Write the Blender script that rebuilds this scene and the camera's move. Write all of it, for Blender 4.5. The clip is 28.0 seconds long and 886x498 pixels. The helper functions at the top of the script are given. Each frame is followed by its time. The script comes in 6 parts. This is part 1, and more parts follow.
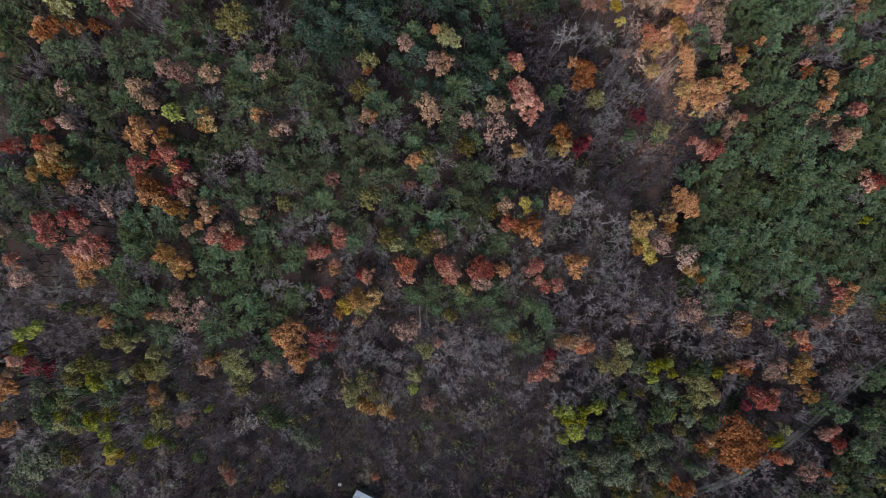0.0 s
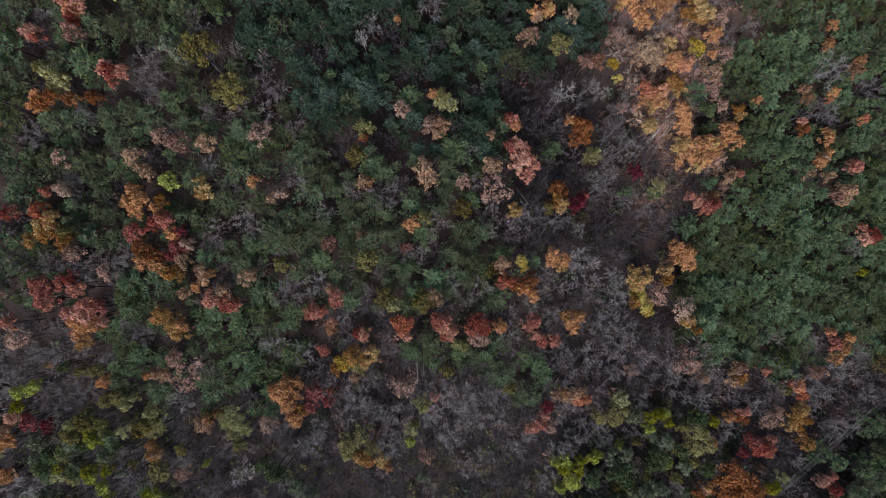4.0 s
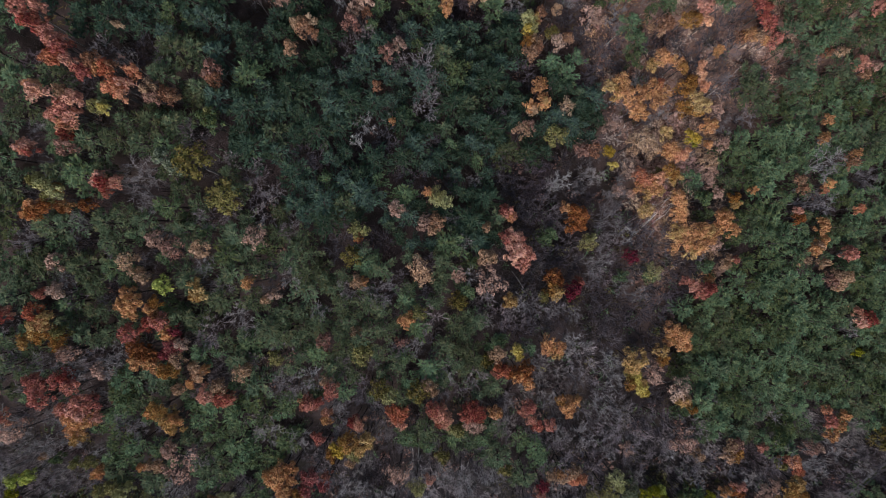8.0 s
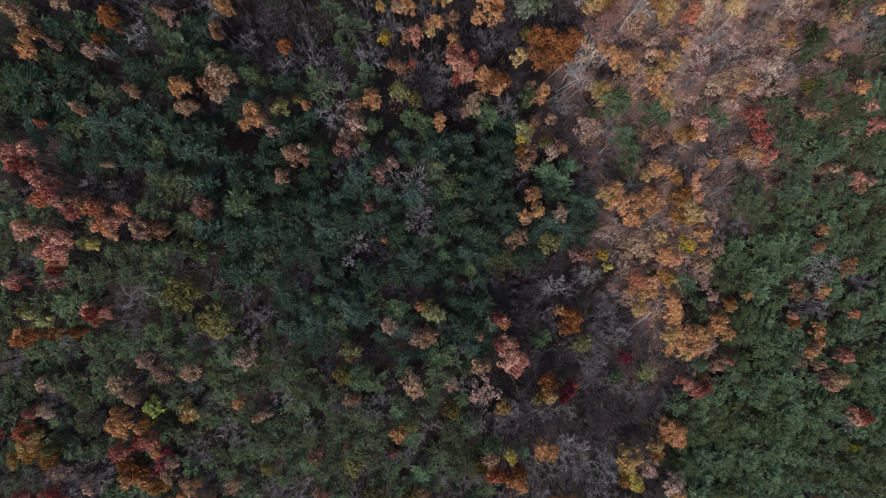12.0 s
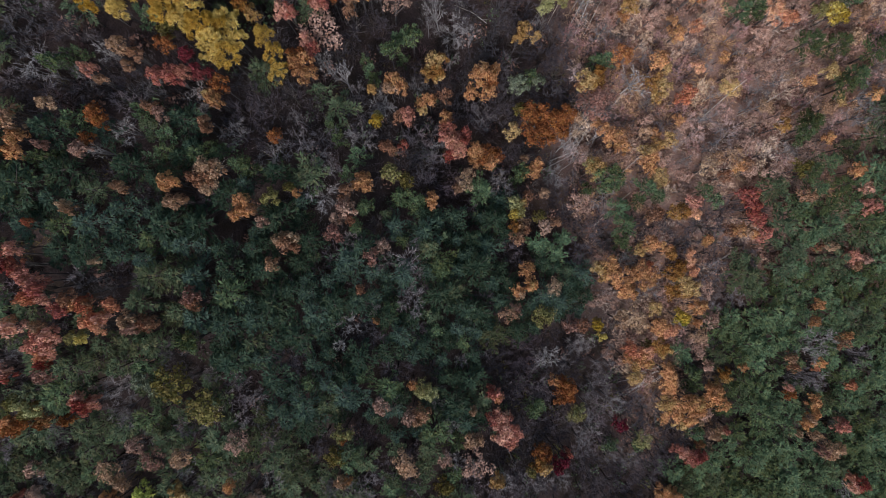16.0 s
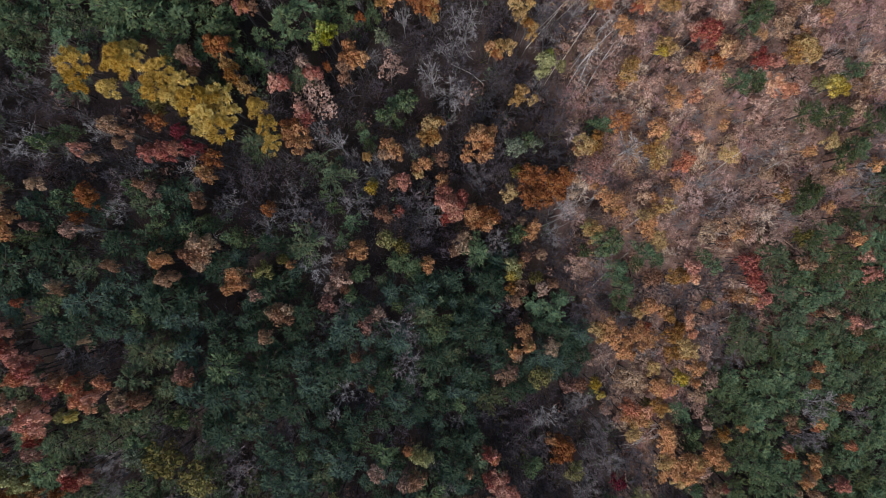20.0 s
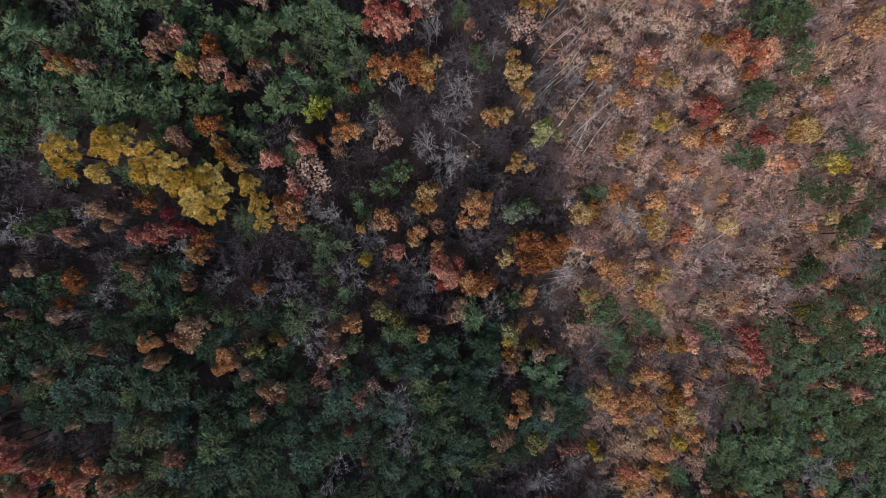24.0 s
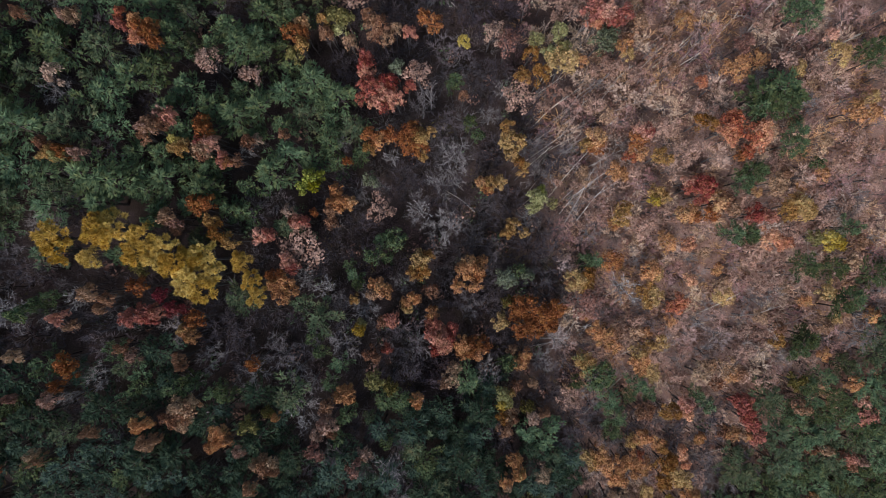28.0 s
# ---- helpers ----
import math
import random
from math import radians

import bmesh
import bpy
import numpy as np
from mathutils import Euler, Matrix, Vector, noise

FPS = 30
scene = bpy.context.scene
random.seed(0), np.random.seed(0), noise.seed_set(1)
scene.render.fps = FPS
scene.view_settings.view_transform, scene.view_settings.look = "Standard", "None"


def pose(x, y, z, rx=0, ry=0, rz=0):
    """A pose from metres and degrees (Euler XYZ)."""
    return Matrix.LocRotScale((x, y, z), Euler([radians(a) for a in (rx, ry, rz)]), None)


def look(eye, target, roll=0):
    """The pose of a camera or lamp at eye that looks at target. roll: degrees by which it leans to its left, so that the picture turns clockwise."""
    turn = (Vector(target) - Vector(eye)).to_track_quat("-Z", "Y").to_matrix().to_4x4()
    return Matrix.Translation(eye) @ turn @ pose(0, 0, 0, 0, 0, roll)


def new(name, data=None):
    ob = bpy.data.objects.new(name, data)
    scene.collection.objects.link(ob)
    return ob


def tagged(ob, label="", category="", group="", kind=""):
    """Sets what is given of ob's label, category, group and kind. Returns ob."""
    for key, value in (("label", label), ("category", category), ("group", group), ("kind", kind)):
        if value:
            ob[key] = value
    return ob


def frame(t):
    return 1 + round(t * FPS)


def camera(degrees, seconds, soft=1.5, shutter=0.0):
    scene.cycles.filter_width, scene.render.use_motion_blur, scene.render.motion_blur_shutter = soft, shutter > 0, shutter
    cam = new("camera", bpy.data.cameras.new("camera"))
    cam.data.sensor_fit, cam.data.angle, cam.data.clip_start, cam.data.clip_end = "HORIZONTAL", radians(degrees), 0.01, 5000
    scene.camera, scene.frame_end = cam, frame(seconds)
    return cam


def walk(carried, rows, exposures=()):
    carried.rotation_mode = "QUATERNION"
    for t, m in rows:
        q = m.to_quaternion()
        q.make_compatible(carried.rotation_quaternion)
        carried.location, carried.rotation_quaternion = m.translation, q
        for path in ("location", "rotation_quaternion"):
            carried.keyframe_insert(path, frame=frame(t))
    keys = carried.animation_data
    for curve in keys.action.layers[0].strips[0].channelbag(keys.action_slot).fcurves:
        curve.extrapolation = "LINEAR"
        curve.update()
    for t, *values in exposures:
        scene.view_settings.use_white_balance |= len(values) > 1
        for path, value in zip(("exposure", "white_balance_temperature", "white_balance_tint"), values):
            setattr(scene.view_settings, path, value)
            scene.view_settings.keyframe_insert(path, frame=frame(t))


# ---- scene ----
# ---- camera ----
cam = camera(76.0, 28.0, soft=1.0)
METRES, EYE, TILT, LEAN, TURN = 90.0, 110.0, -90.0, 0.0, 0.0
ROWS = [
    (0.0, 0.0, 0.0, 0.0, 0.0, 0.0, -0.0),
    (0.5, 0.0008, -0.0, 0.0051, -0.01, -0.03, 0.01),
    (1.0, 0.0015, -0.0001, 0.014, -0.02, -0.06, -0.0),
    (1.5, 0.0018, -0.0002, 0.0261, -0.02, -0.09, -0.0),
    (2.0, 0.0022, -0.0003, 0.0415, -0.03, -0.12, -0.01),
    (2.5, 0.0031, -0.0004, 0.0589, -0.02, -0.12, -0.01),
    (3.0, 0.003, -0.0004, 0.0788, -0.05, -0.14, -0.0),
    (3.5, 0.0043, -0.0005, 0.0991, -0.04, -0.13, 0.0),
    (5.5, 0.0081, -0.0009, 0.1853, -0.02, -0.17, 0.02),
    (6.0, 0.0097, -0.0008, 0.2073, 0.01, -0.16, 0.02),
    (6.5, 0.0112, -0.0004, 0.2298, 0.02, -0.18, 0.01),
    (7.0, 0.0118, 0.0001, 0.2527, -0.03, -0.19, -0.01),
    (7.5, 0.0126, 0.0007, 0.2763, -0.07, -0.21, -0.06),
    (8.0, 0.0139, 0.0014, 0.3, -0.08, -0.21, -0.09),
    (8.5, 0.0148, 0.0022, 0.3247, -0.09, -0.22, -0.11),
    (9.0, 0.0162, 0.0027, 0.3497, -0.09, -0.21, -0.12),
    (9.5, 0.0177, 0.0032, 0.3759, -0.08, -0.24, -0.14),
    (10.0, 0.0193, 0.0038, 0.4019, -0.07, -0.24, -0.16),
    (10.5, 0.021, 0.0041, 0.4272, -0.07, -0.19, -0.16),
    (11.0, 0.0227, 0.0047, 0.4542, -0.08, -0.2, -0.17),
    (11.5, 0.0248, 0.005, 0.4812, -0.06, -0.15, -0.18),
    (12.0, 0.027, 0.006, 0.5073, -0.06, -0.15, -0.18),
    (12.5, 0.0296, 0.0067, 0.5302, -0.05, -0.13, -0.17),
    (13.0, 0.0312, 0.0075, 0.5515, -0.04, -0.14, -0.16),
    (13.5, 0.0332, 0.0084, 0.5698, -0.04, -0.09, -0.15),
    (15.5, 0.0395, 0.013, 0.633, -0.02, -0.06, -0.14),
    (16.0, 0.0402, 0.0145, 0.6473, -0.05, -0.07, -0.14),
    (16.5, 0.0414, 0.016, 0.661, -0.06, -0.05, -0.14),
    (17.0, 0.0423, 0.0175, 0.675, -0.07, -0.02, -0.13),
    (17.5, 0.0429, 0.0188, 0.6893, -0.07, -0.04, -0.13),
    (18.0, 0.0437, 0.0201, 0.7034, -0.07, -0.03, -0.16),
    (18.5, 0.0446, 0.0215, 0.7184, -0.08, -0.05, -0.19),
    (19.0, 0.0453, 0.0227, 0.7327, -0.09, -0.04, -0.21),
    (19.5, 0.0456, 0.0236, 0.7466, -0.08, -0.01, -0.23),
    (20.0, 0.0463, 0.025, 0.7602, -0.08, 0.03, -0.23),
    (20.5, 0.0465, 0.0255, 0.7747, -0.08, 0.05, -0.25),
    (21.0, 0.0472, 0.0263, 0.7894, -0.07, 0.07, -0.27),
    (21.5, 0.0478, 0.027, 0.8042, -0.08, 0.1, -0.29),
    (23.5, 0.052, 0.0351, 0.8643, -0.11, 0.12, -0.35),
    (24.0, 0.0536, 0.0373, 0.8788, -0.1, 0.09, -0.36),
    (24.5, 0.0548, 0.039, 0.8941, -0.1, 0.07, -0.38),
    (25.0, 0.056, 0.04, 0.9097, -0.09, 0.04, -0.4),
    (25.5, 0.057, 0.0408, 0.9256, -0.09, 0.02, -0.42),
    (26.0, 0.0582, 0.0409, 0.9419, -0.09, 0.01, -0.43),
    (26.5, 0.0598, 0.0411, 0.9577, -0.07, 0.0, -0.44),
    (27.0, 0.0615, 0.0413, 0.9741, -0.04, -0.01, -0.45),
    (27.5, 0.0628, 0.0407, 0.9898, -0.03, 0.06, -0.47),
    (28.0, 0.0641, 0.0403, 0.9957, -0.02, -0.0, -0.47),
]
walk(cam, [(t, pose(0, 0, EYE, TILT, LEAN, TURN) @ pose(METRES * x, METRES * y, METRES * z, 90 + pitch, roll, yaw)) for t, x, y, z, yaw, pitch, roll in ROWS])

# ---- overcast evening light ----
scene.view_settings.exposure = 0.91
world = bpy.data.worlds.new("overcast_sky")
scene.world = world
world.use_nodes = True
wt = world.node_tree
sky = wt.nodes.new("ShaderNodeTexSky")
sky.sky_type, sky.sun_disc = "NISHITA", False
sky.sun_elevation, sky.sun_rotation = radians(44), radians(-165)
sky.dust_density, sky.air_density = 1.0, 1.6
wt.nodes["Background"].inputs[1].default_value = 0.078
wt.links.new(sky.outputs[0], wt.nodes["Background"].inputs[0])
sun_data = bpy.data.lights.new("sun", "SUN")
sun_data.energy, sun_data.angle, sun_data.color = 2.0, radians(22), (0.975, 0.94, 1.0)
sun = new("sun", sun_data)
sun.matrix_world = look((-25, -52, 92), (0, 40, 0))


# ---- materials ----
def shader(name):
    m = bpy.data.materials.new(name)
    m.use_nodes = True
    nt = m.node_tree
    return m, nt, nt.nodes["Principled BSDF"], nt.nodes.new


def mix_colour(nt, fac, a, b, blend="MIX"):
    n = nt.nodes.new("ShaderNodeMix")
    n.data_type, n.blend_type = "RGBA", blend
    for socket, v in ((n.inputs[0], fac), (n.inputs[6], a), (n.inputs[7], b)):
        if hasattr(v, "links"):
            nt.links.new(v, socket)
        elif isinstance(v, tuple):
            socket.default_value = (*v, 1)
        else:
            socket.default_value = v
    return n.outputs[2]


def ramp(nt, value, lo, hi, out_lo=0.0, out_hi=1.0):
    n = nt.nodes.new("ShaderNodeMapRange")
    for k, v in zip((1, 2, 3, 4), (lo, hi, out_lo, out_hi)):
        n.inputs[k].default_value = v
    nt.links.new(value, n.inputs[0])
    return n.outputs[0]


def noise_value(nt, scale, detail=3.0, coords="Object"):
    c = nt.nodes.new("ShaderNodeTexCoord")
    n = nt.nodes.new("ShaderNodeTexNoise")
    n.inputs["Scale"].default_value, n.inputs["Detail"].default_value = scale, detail
    nt.links.new(c.outputs[coords], n.inputs["Vector"])
    return n.outputs[0]


def tone(nt, tree, lo, hi):
    """Lightness that varies from tree to tree and in patches of a few metres."""
    n = nt.nodes.new("ShaderNodeMath")
    n.operation = "MULTIPLY"
    nt.links.new(ramp(nt, tree, 0, 1, lo, hi), n.inputs[0])
    nt.links.new(ramp(nt, noise_value(nt, 0.28, 2.0), 0.35, 0.65, 0.72, 1.3), n.inputs[1])
    return n.outputs[0]


def leaf_material(name, dark, light, odd, through_leaf=0.15, spread=0.015):
    """Foliage: each leaf its own shade, each tree its own lean between two tones, some leaves odd."""
    m, nt, bsdf, node = shader(name)
    island = node("ShaderNodeNewGeometry").outputs["Random Per Island"]
    tree = node("ShaderNodeObjectInfo").outputs["Random"]
    base = mix_colour(nt, island, dark, light)
    base = mix_colour(nt, ramp(nt, noise_value(nt, 1.1, 2.0), 0.48, 0.68), base, odd)
    hsv = node("ShaderNodeHueSaturation")
    nt.links.new(base, hsv.inputs["Color"])
    nt.links.new(ramp(nt, tree, 0, 1, 0.5 - spread, 0.5 + spread), hsv.inputs["Hue"])
    nt.links.new(ramp(nt, tree, 0, 1, 1.08, 0.84), hsv.inputs["Saturation"])
    nt.links.new(tone(nt, tree, 0.66, 1.34), hsv.inputs["Value"])
    nt.links.new(hsv.outputs[0], bsdf.inputs["Base Color"])
    bsdf.inputs["Roughness"].default_value = 0.8
    bsdf.inputs["Specular IOR Level"].default_value = 0.12
    glow = node("ShaderNodeBsdfTranslucent")
    nt.links.new(hsv.outputs[0], glow.inputs[0])
    both = node("ShaderNodeMixShader")
    both.inputs[0].default_value = through_leaf
    nt.links.new(bsdf.outputs[0], both.inputs[1])
    nt.links.new(glow.outputs[0], both.inputs[2])
    nt.links.new(both.outputs[0], nt.nodes["Material Output"].inputs[0])
    return m


def bark_material(name, dark, light):
    m, nt, bsdf, node = shader(name)
    n = noise_value(nt, 6.0, 4.0)
    tree = node("ShaderNodeObjectInfo").outputs["Random"]
    base = mix_colour(nt, n, dark, light)
    hsv = node("ShaderNodeHueSaturation")
    nt.links.new(base, hsv.inputs["Color"])
    nt.links.new(tone(nt, tree, 0.6, 1.4), hsv.inputs["Value"])
    nt.links.new(ramp(nt, tree, 0, 1, 0.46, 0.54), hsv.inputs["Hue"])
    nt.links.new(ramp(nt, noise_value(nt, 0.07, 1.0), 0.35, 0.65, 0.6, 1.5), hsv.inputs["Saturation"])
    nt.links.new(hsv.outputs[0], bsdf.inputs["Base Color"])
    bsdf.inputs["Roughness"].default_value = 0.9
    bsdf.inputs["Specular IOR Level"].default_value = 0.2
    bump = node("ShaderNodeBump")
    bump.inputs["Strength"].default_value = 0.5
    nt.links.new(n, bump.inputs["Height"])
    nt.links.new(bump.outputs[0], bsdf.inputs["Normal"])
    return m


LEAF = {
    "pk": leaf_material("blue_green_needles", (0.046, 0.076, 0.037), (0.093, 0.136, 0.062), (0.112, 0.13, 0.048), 0.13, 0.035),
    # darkened copy of pk: the hollow's shade is put into the needle colour
    "pd": leaf_material("shaded_needles", (0.021, 0.041, 0.027), (0.045, 0.074, 0.046), (0.056, 0.076, 0.036), 0.13, 0.035),
    "pr": leaf_material("dull_green_needles", (0.039, 0.056, 0.029), (0.075, 0.100, 0.048), (0.098, 0.095, 0.043), 0.13, 0.035),
    "pg": leaf_material("fresh_green_needles", (0.041, 0.067, 0.031), (0.081, 0.115, 0.048), (0.106, 0.114, 0.041), 0.13, 0.03),
    "gb": leaf_material("green_leaves", (0.045, 0.073, 0.036), (0.10, 0.145, 0.068), (0.13, 0.15, 0.05)),
    "gy": leaf_material("grey_green_leaves", (0.085, 0.10, 0.062), (0.19, 0.212, 0.135), (0.13, 0.14, 0.07)),
    "or": leaf_material("orange_brown_leaves", (0.25, 0.095, 0.04), (0.52, 0.225, 0.085), (0.44, 0.22, 0.07)),
    "so": leaf_material("bright_orange_leaves", (0.354, 0.119, 0.066), (0.617, 0.250, 0.137), (0.553, 0.265, 0.116)),
    "ru": leaf_material("rust_brown_leaves", (0.16, 0.064, 0.026), (0.37, 0.155, 0.055), (0.30, 0.145, 0.045)),
    "ta": leaf_material("dry_tan_leaves", (0.20, 0.112, 0.066), (0.42, 0.245, 0.15), (0.33, 0.17, 0.085)),
    "pt": leaf_material("pinkish_tan_leaves", (0.215, 0.125, 0.095), (0.43, 0.26, 0.195), (0.325, 0.17, 0.118)),
    "sa": leaf_material("faded_red_leaves", (0.31, 0.115, 0.088), (0.57, 0.235, 0.175), (0.46, 0.195, 0.11)),
    "rd": leaf_material("red_leaves", (0.25, 0.07, 0.052), (0.46, 0.15, 0.105), (0.36, 0.15, 0.075)),
    "cr": leaf_material("crimson_leaves", (0.13, 0.022, 0.028), (0.30, 0.05, 0.06), (0.18, 0.05, 0.04)),
    "go": leaf_material("golden_brown_leaves", (0.235, 0.12, 0.038), (0.485, 0.265, 0.085), (0.35, 0.225, 0.065)),
    "ye": leaf_material("yellow_leaves", (0.30, 0.20, 0.03), (0.60, 0.42, 0.06), (0.38, 0.31, 0.06)),
    "la": leaf_material("larch_gold_needles", (0.38, 0.245, 0.045), (0.70, 0.47, 0.11), (0.54, 0.38, 0.075)),
    "yg": leaf_material("yellow_green_leaves", (0.13, 0.155, 0.018), (0.38, 0.40, 0.045), (0.33, 0.29, 0.04)),
    "yo": leaf_material("yellow_olive_leaves", (0.172, 0.154, 0.058), (0.365, 0.330, 0.130), (0.262, 0.262, 0.105)),
    "ol": leaf_material("olive_leaves", (0.085, 0.078, 0.022), (0.215, 0.19, 0.055), (0.17, 0.125, 0.04)),
}
BARK_GREY = bark_material("grey_bark", (0.085, 0.076, 0.075), (0.225, 0.203, 0.198))
BARK_PALE = bark_material("pale_dead_wood", (0.22, 0.19, 0.17), (0.45, 0.40, 0.36))
BARK_BROWN = bark_material("brown_bark", (0.035, 0.028, 0.025), (0.095, 0.075, 0.065))
BARK_DARK = bark_material("dark_grey_bark", (0.05, 0.045, 0.044), (0.13, 0.115, 0.11))
TWIG_GREY = bark_material("grey_twigs", (0.086, 0.075, 0.073), (0.215, 0.187, 0.183))
TWIG_PINK = bark_material("pinkish_brown_twigs", (0.29, 0.178, 0.145), (0.61, 0.39, 0.317))
TWIG_BROWN = bark_material("brown_twigs", (0.080, 0.066, 0.067), (0.225, 0.184, 0.187))
TWIG_DARK = bark_material("dark_bramble_stems", (0.022, 0.018, 0.017), (0.075, 0.06, 0.054))
TWIG_PLUM = bark_material("plum_brown_stems", (0.05, 0.037, 0.036), (0.135, 0.102, 0.098))
# darker copy of the grey twigs: gloom of gully and scrub as colour
TWIG_SHADED = bark_material("shaded_grey_twigs", (0.026, 0.022, 0.024), (0.082, 0.068, 0.075))
BARK_ASH = bark_material("pale_grey_bark", (0.17, 0.155, 0.15), (0.38, 0.35, 0.335))
TWIG_ASH = bark_material("pale_grey_twigs", (0.11, 0.10, 0.097), (0.27, 0.243, 0.235))
TWIGS = {"gp": TWIG_ASH, "bd": TWIG_SHADED, "gr": TWIG_GREY, "bb": TWIG_BROWN, "bp": TWIG_PINK}


def ground_material():
    m, nt, bsdf, node = shader("leaf_litter")
    fine, mid, wide = noise_value(nt, 7.0, 8.0), noise_value(nt, 0.35, 4.0), noise_value(nt, 0.06, 3.0)
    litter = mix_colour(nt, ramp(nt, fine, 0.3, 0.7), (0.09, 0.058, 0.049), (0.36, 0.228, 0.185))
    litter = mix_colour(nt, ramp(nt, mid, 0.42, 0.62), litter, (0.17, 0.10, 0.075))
    # far below litter tone: shade under the trees is put into this colour
    shaded_soil = mix_colour(nt, ramp(nt, fine, 0.3, 0.7), (0.008, 0.007, 0.008), (0.036, 0.029, 0.030))
    shaded_soil = mix_colour(nt, ramp(nt, mid, 0.45, 0.65, 0, 0.7), shaded_soil, (0.015, 0.015, 0.010))
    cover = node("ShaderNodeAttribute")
    cover.attribute_name = "litter_vs_shade"
    base = mix_colour(nt, cover.outputs["Fac"], shaded_soil, litter)
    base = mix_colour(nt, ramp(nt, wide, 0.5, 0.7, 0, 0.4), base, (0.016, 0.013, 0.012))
    nt.links.new(base, bsdf.inputs["Base Color"])
    bsdf.inputs["Roughness"].default_value = 0.95
    bsdf.inputs["Specular IOR Level"].default_value = 0.08
    bump = node("ShaderNodeBump")
    bump.inputs["Strength"].default_value, bump.inputs["Distance"].default_value = 0.8, 0.15
    nt.links.new(fine, bump.inputs["Height"])
    nt.links.new(bump.outputs[0], bsdf.inputs["Normal"])
    return m


LITTER = ground_material()

# ---- the lie of the land ----
HILL = [17.26, -12.89, 11.64, 4.96, 0.47, -3.48, 1.91, 3.43, 2.54, -0.22, -0.94, -0.04, 0.65, 0.07, 0.44]
# knolls and hollows: x, y, radius, height
KNOLLS = [(8, 86, 18, -4.6), (45, 104, 18, 4.3), (-5, 15, 18, 3.0), (-27, 68, 18, 2.7), (28, 28, 18, -2.5), (17, 93, 18, -1.8), (-71, -46, 18, -2.2), (1, -4, 26, 1.7), (-63, 4, 18, -1.8)]
KNOLLS += [(33, 42, 15, -4.0), (17, 67, 15, -3.9), (-63, 24, 15, -4.1), (58, 70, 15, 3.4), (-17, 33, 15, 3.5), (22, 8, 15, 2.9), (48, 9, 15, -2.8), (-40, 102, 15, 2.8), (46, 106, 15, 2.4), (-29, -13, 15, -2.6), (65, 19, 15, 1.9), (-54, 35, 15, -1.9), (-42, 48, 15, 2.2), (71, -29, 15, -2.0), (28, -16, 15, 2.0)]


def canopy(x, y):
    """Height of the tree tops: a gully between two slopes, falling to a valley floor in the south."""
    u, v = min(max(x, -95), 105) / 50, (min(max(y, -75), 160) - 40) / 50
    terms = (1, u, v, u * u, u * v, v * v, u ** 3, u * u * v, u * v * v, v ** 3, u ** 4, u ** 3 * v, u * u * v * v, u * v ** 3, v ** 4)
    z = sum(c * k for c, k in zip(HILL, terms))
    return z + sum(a * math.exp(-((x - i) ** 2 + (y - j) ** 2) / r ** 2) for i, j, r, a in KNOLLS)


def openness(x, y):
    """1 on the open slope in the north-east and the tongue below it, 0 in the closed forest."""
    wide = 1 / (1 + math.exp(-(x - 26) / 5)) / (1 + math.exp(-(y - 52) / 7))
    wide *= math.exp(-(max(x - 108, y - 160, 0) / 12) ** 2)
    return max(wide, 0.9 * math.exp(-((x - 44) / 6) ** 2) / (1 + math.exp(-(y - 14) / 4)))


def ground(x, y):
    return canopy(x, y) - 10.5 + 4.0 * openness(x, y) + 0.5 * noise.noise(Vector((x * 0.12, y * 0.12, 3.0)))


def mesh_from(name, verts, faces, material, smooth=False):
    me = bpy.data.meshes.new(name)
    me.from_pydata(verts, [], faces)
    me.materials.append(material)
    if smooth:
        me.polygons.foreach_set("use_smooth", [True] * len(me.polygons))
    return me


def axis(lo, hi, step, far):
    near = list(np.arange(lo, hi + 0.01, step))
    return [lo - d for d in reversed(far)] + near + [hi + d for d in far]


FAR = (10, 30, 80, 200, 500, 1200, 2500)
xs, ys = axis(-110, 120, 1.6, FAR), axis(-90, 175, 1.6, FAR)
ground_verts = [(x, y, ground(x, y)) for y in ys for x in xs]
w = len(xs)
ground_faces = [(j * w + i, j * w + i + 1, (j + 1) * w + i + 1, (j + 1) * w + i) for j in range(len(ys) - 1) for i in range(w - 1)]
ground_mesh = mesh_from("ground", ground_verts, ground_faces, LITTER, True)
# 1 is open litter, 0 the painted tree shade; 0.13 lifts it northwards
ground_mesh.attributes.new("litter_vs_shade", "FLOAT", "POINT").data.foreach_set("value", [max(openness(x, y), 0.13 / (1 + math.exp(-(y + 12) / 5))) for x, y, z in ground_verts])
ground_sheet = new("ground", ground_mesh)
tagged(ground_sheet, "forest floor with brown leaf litter, painted darker as shade under the trees", "ground", kind="structure")


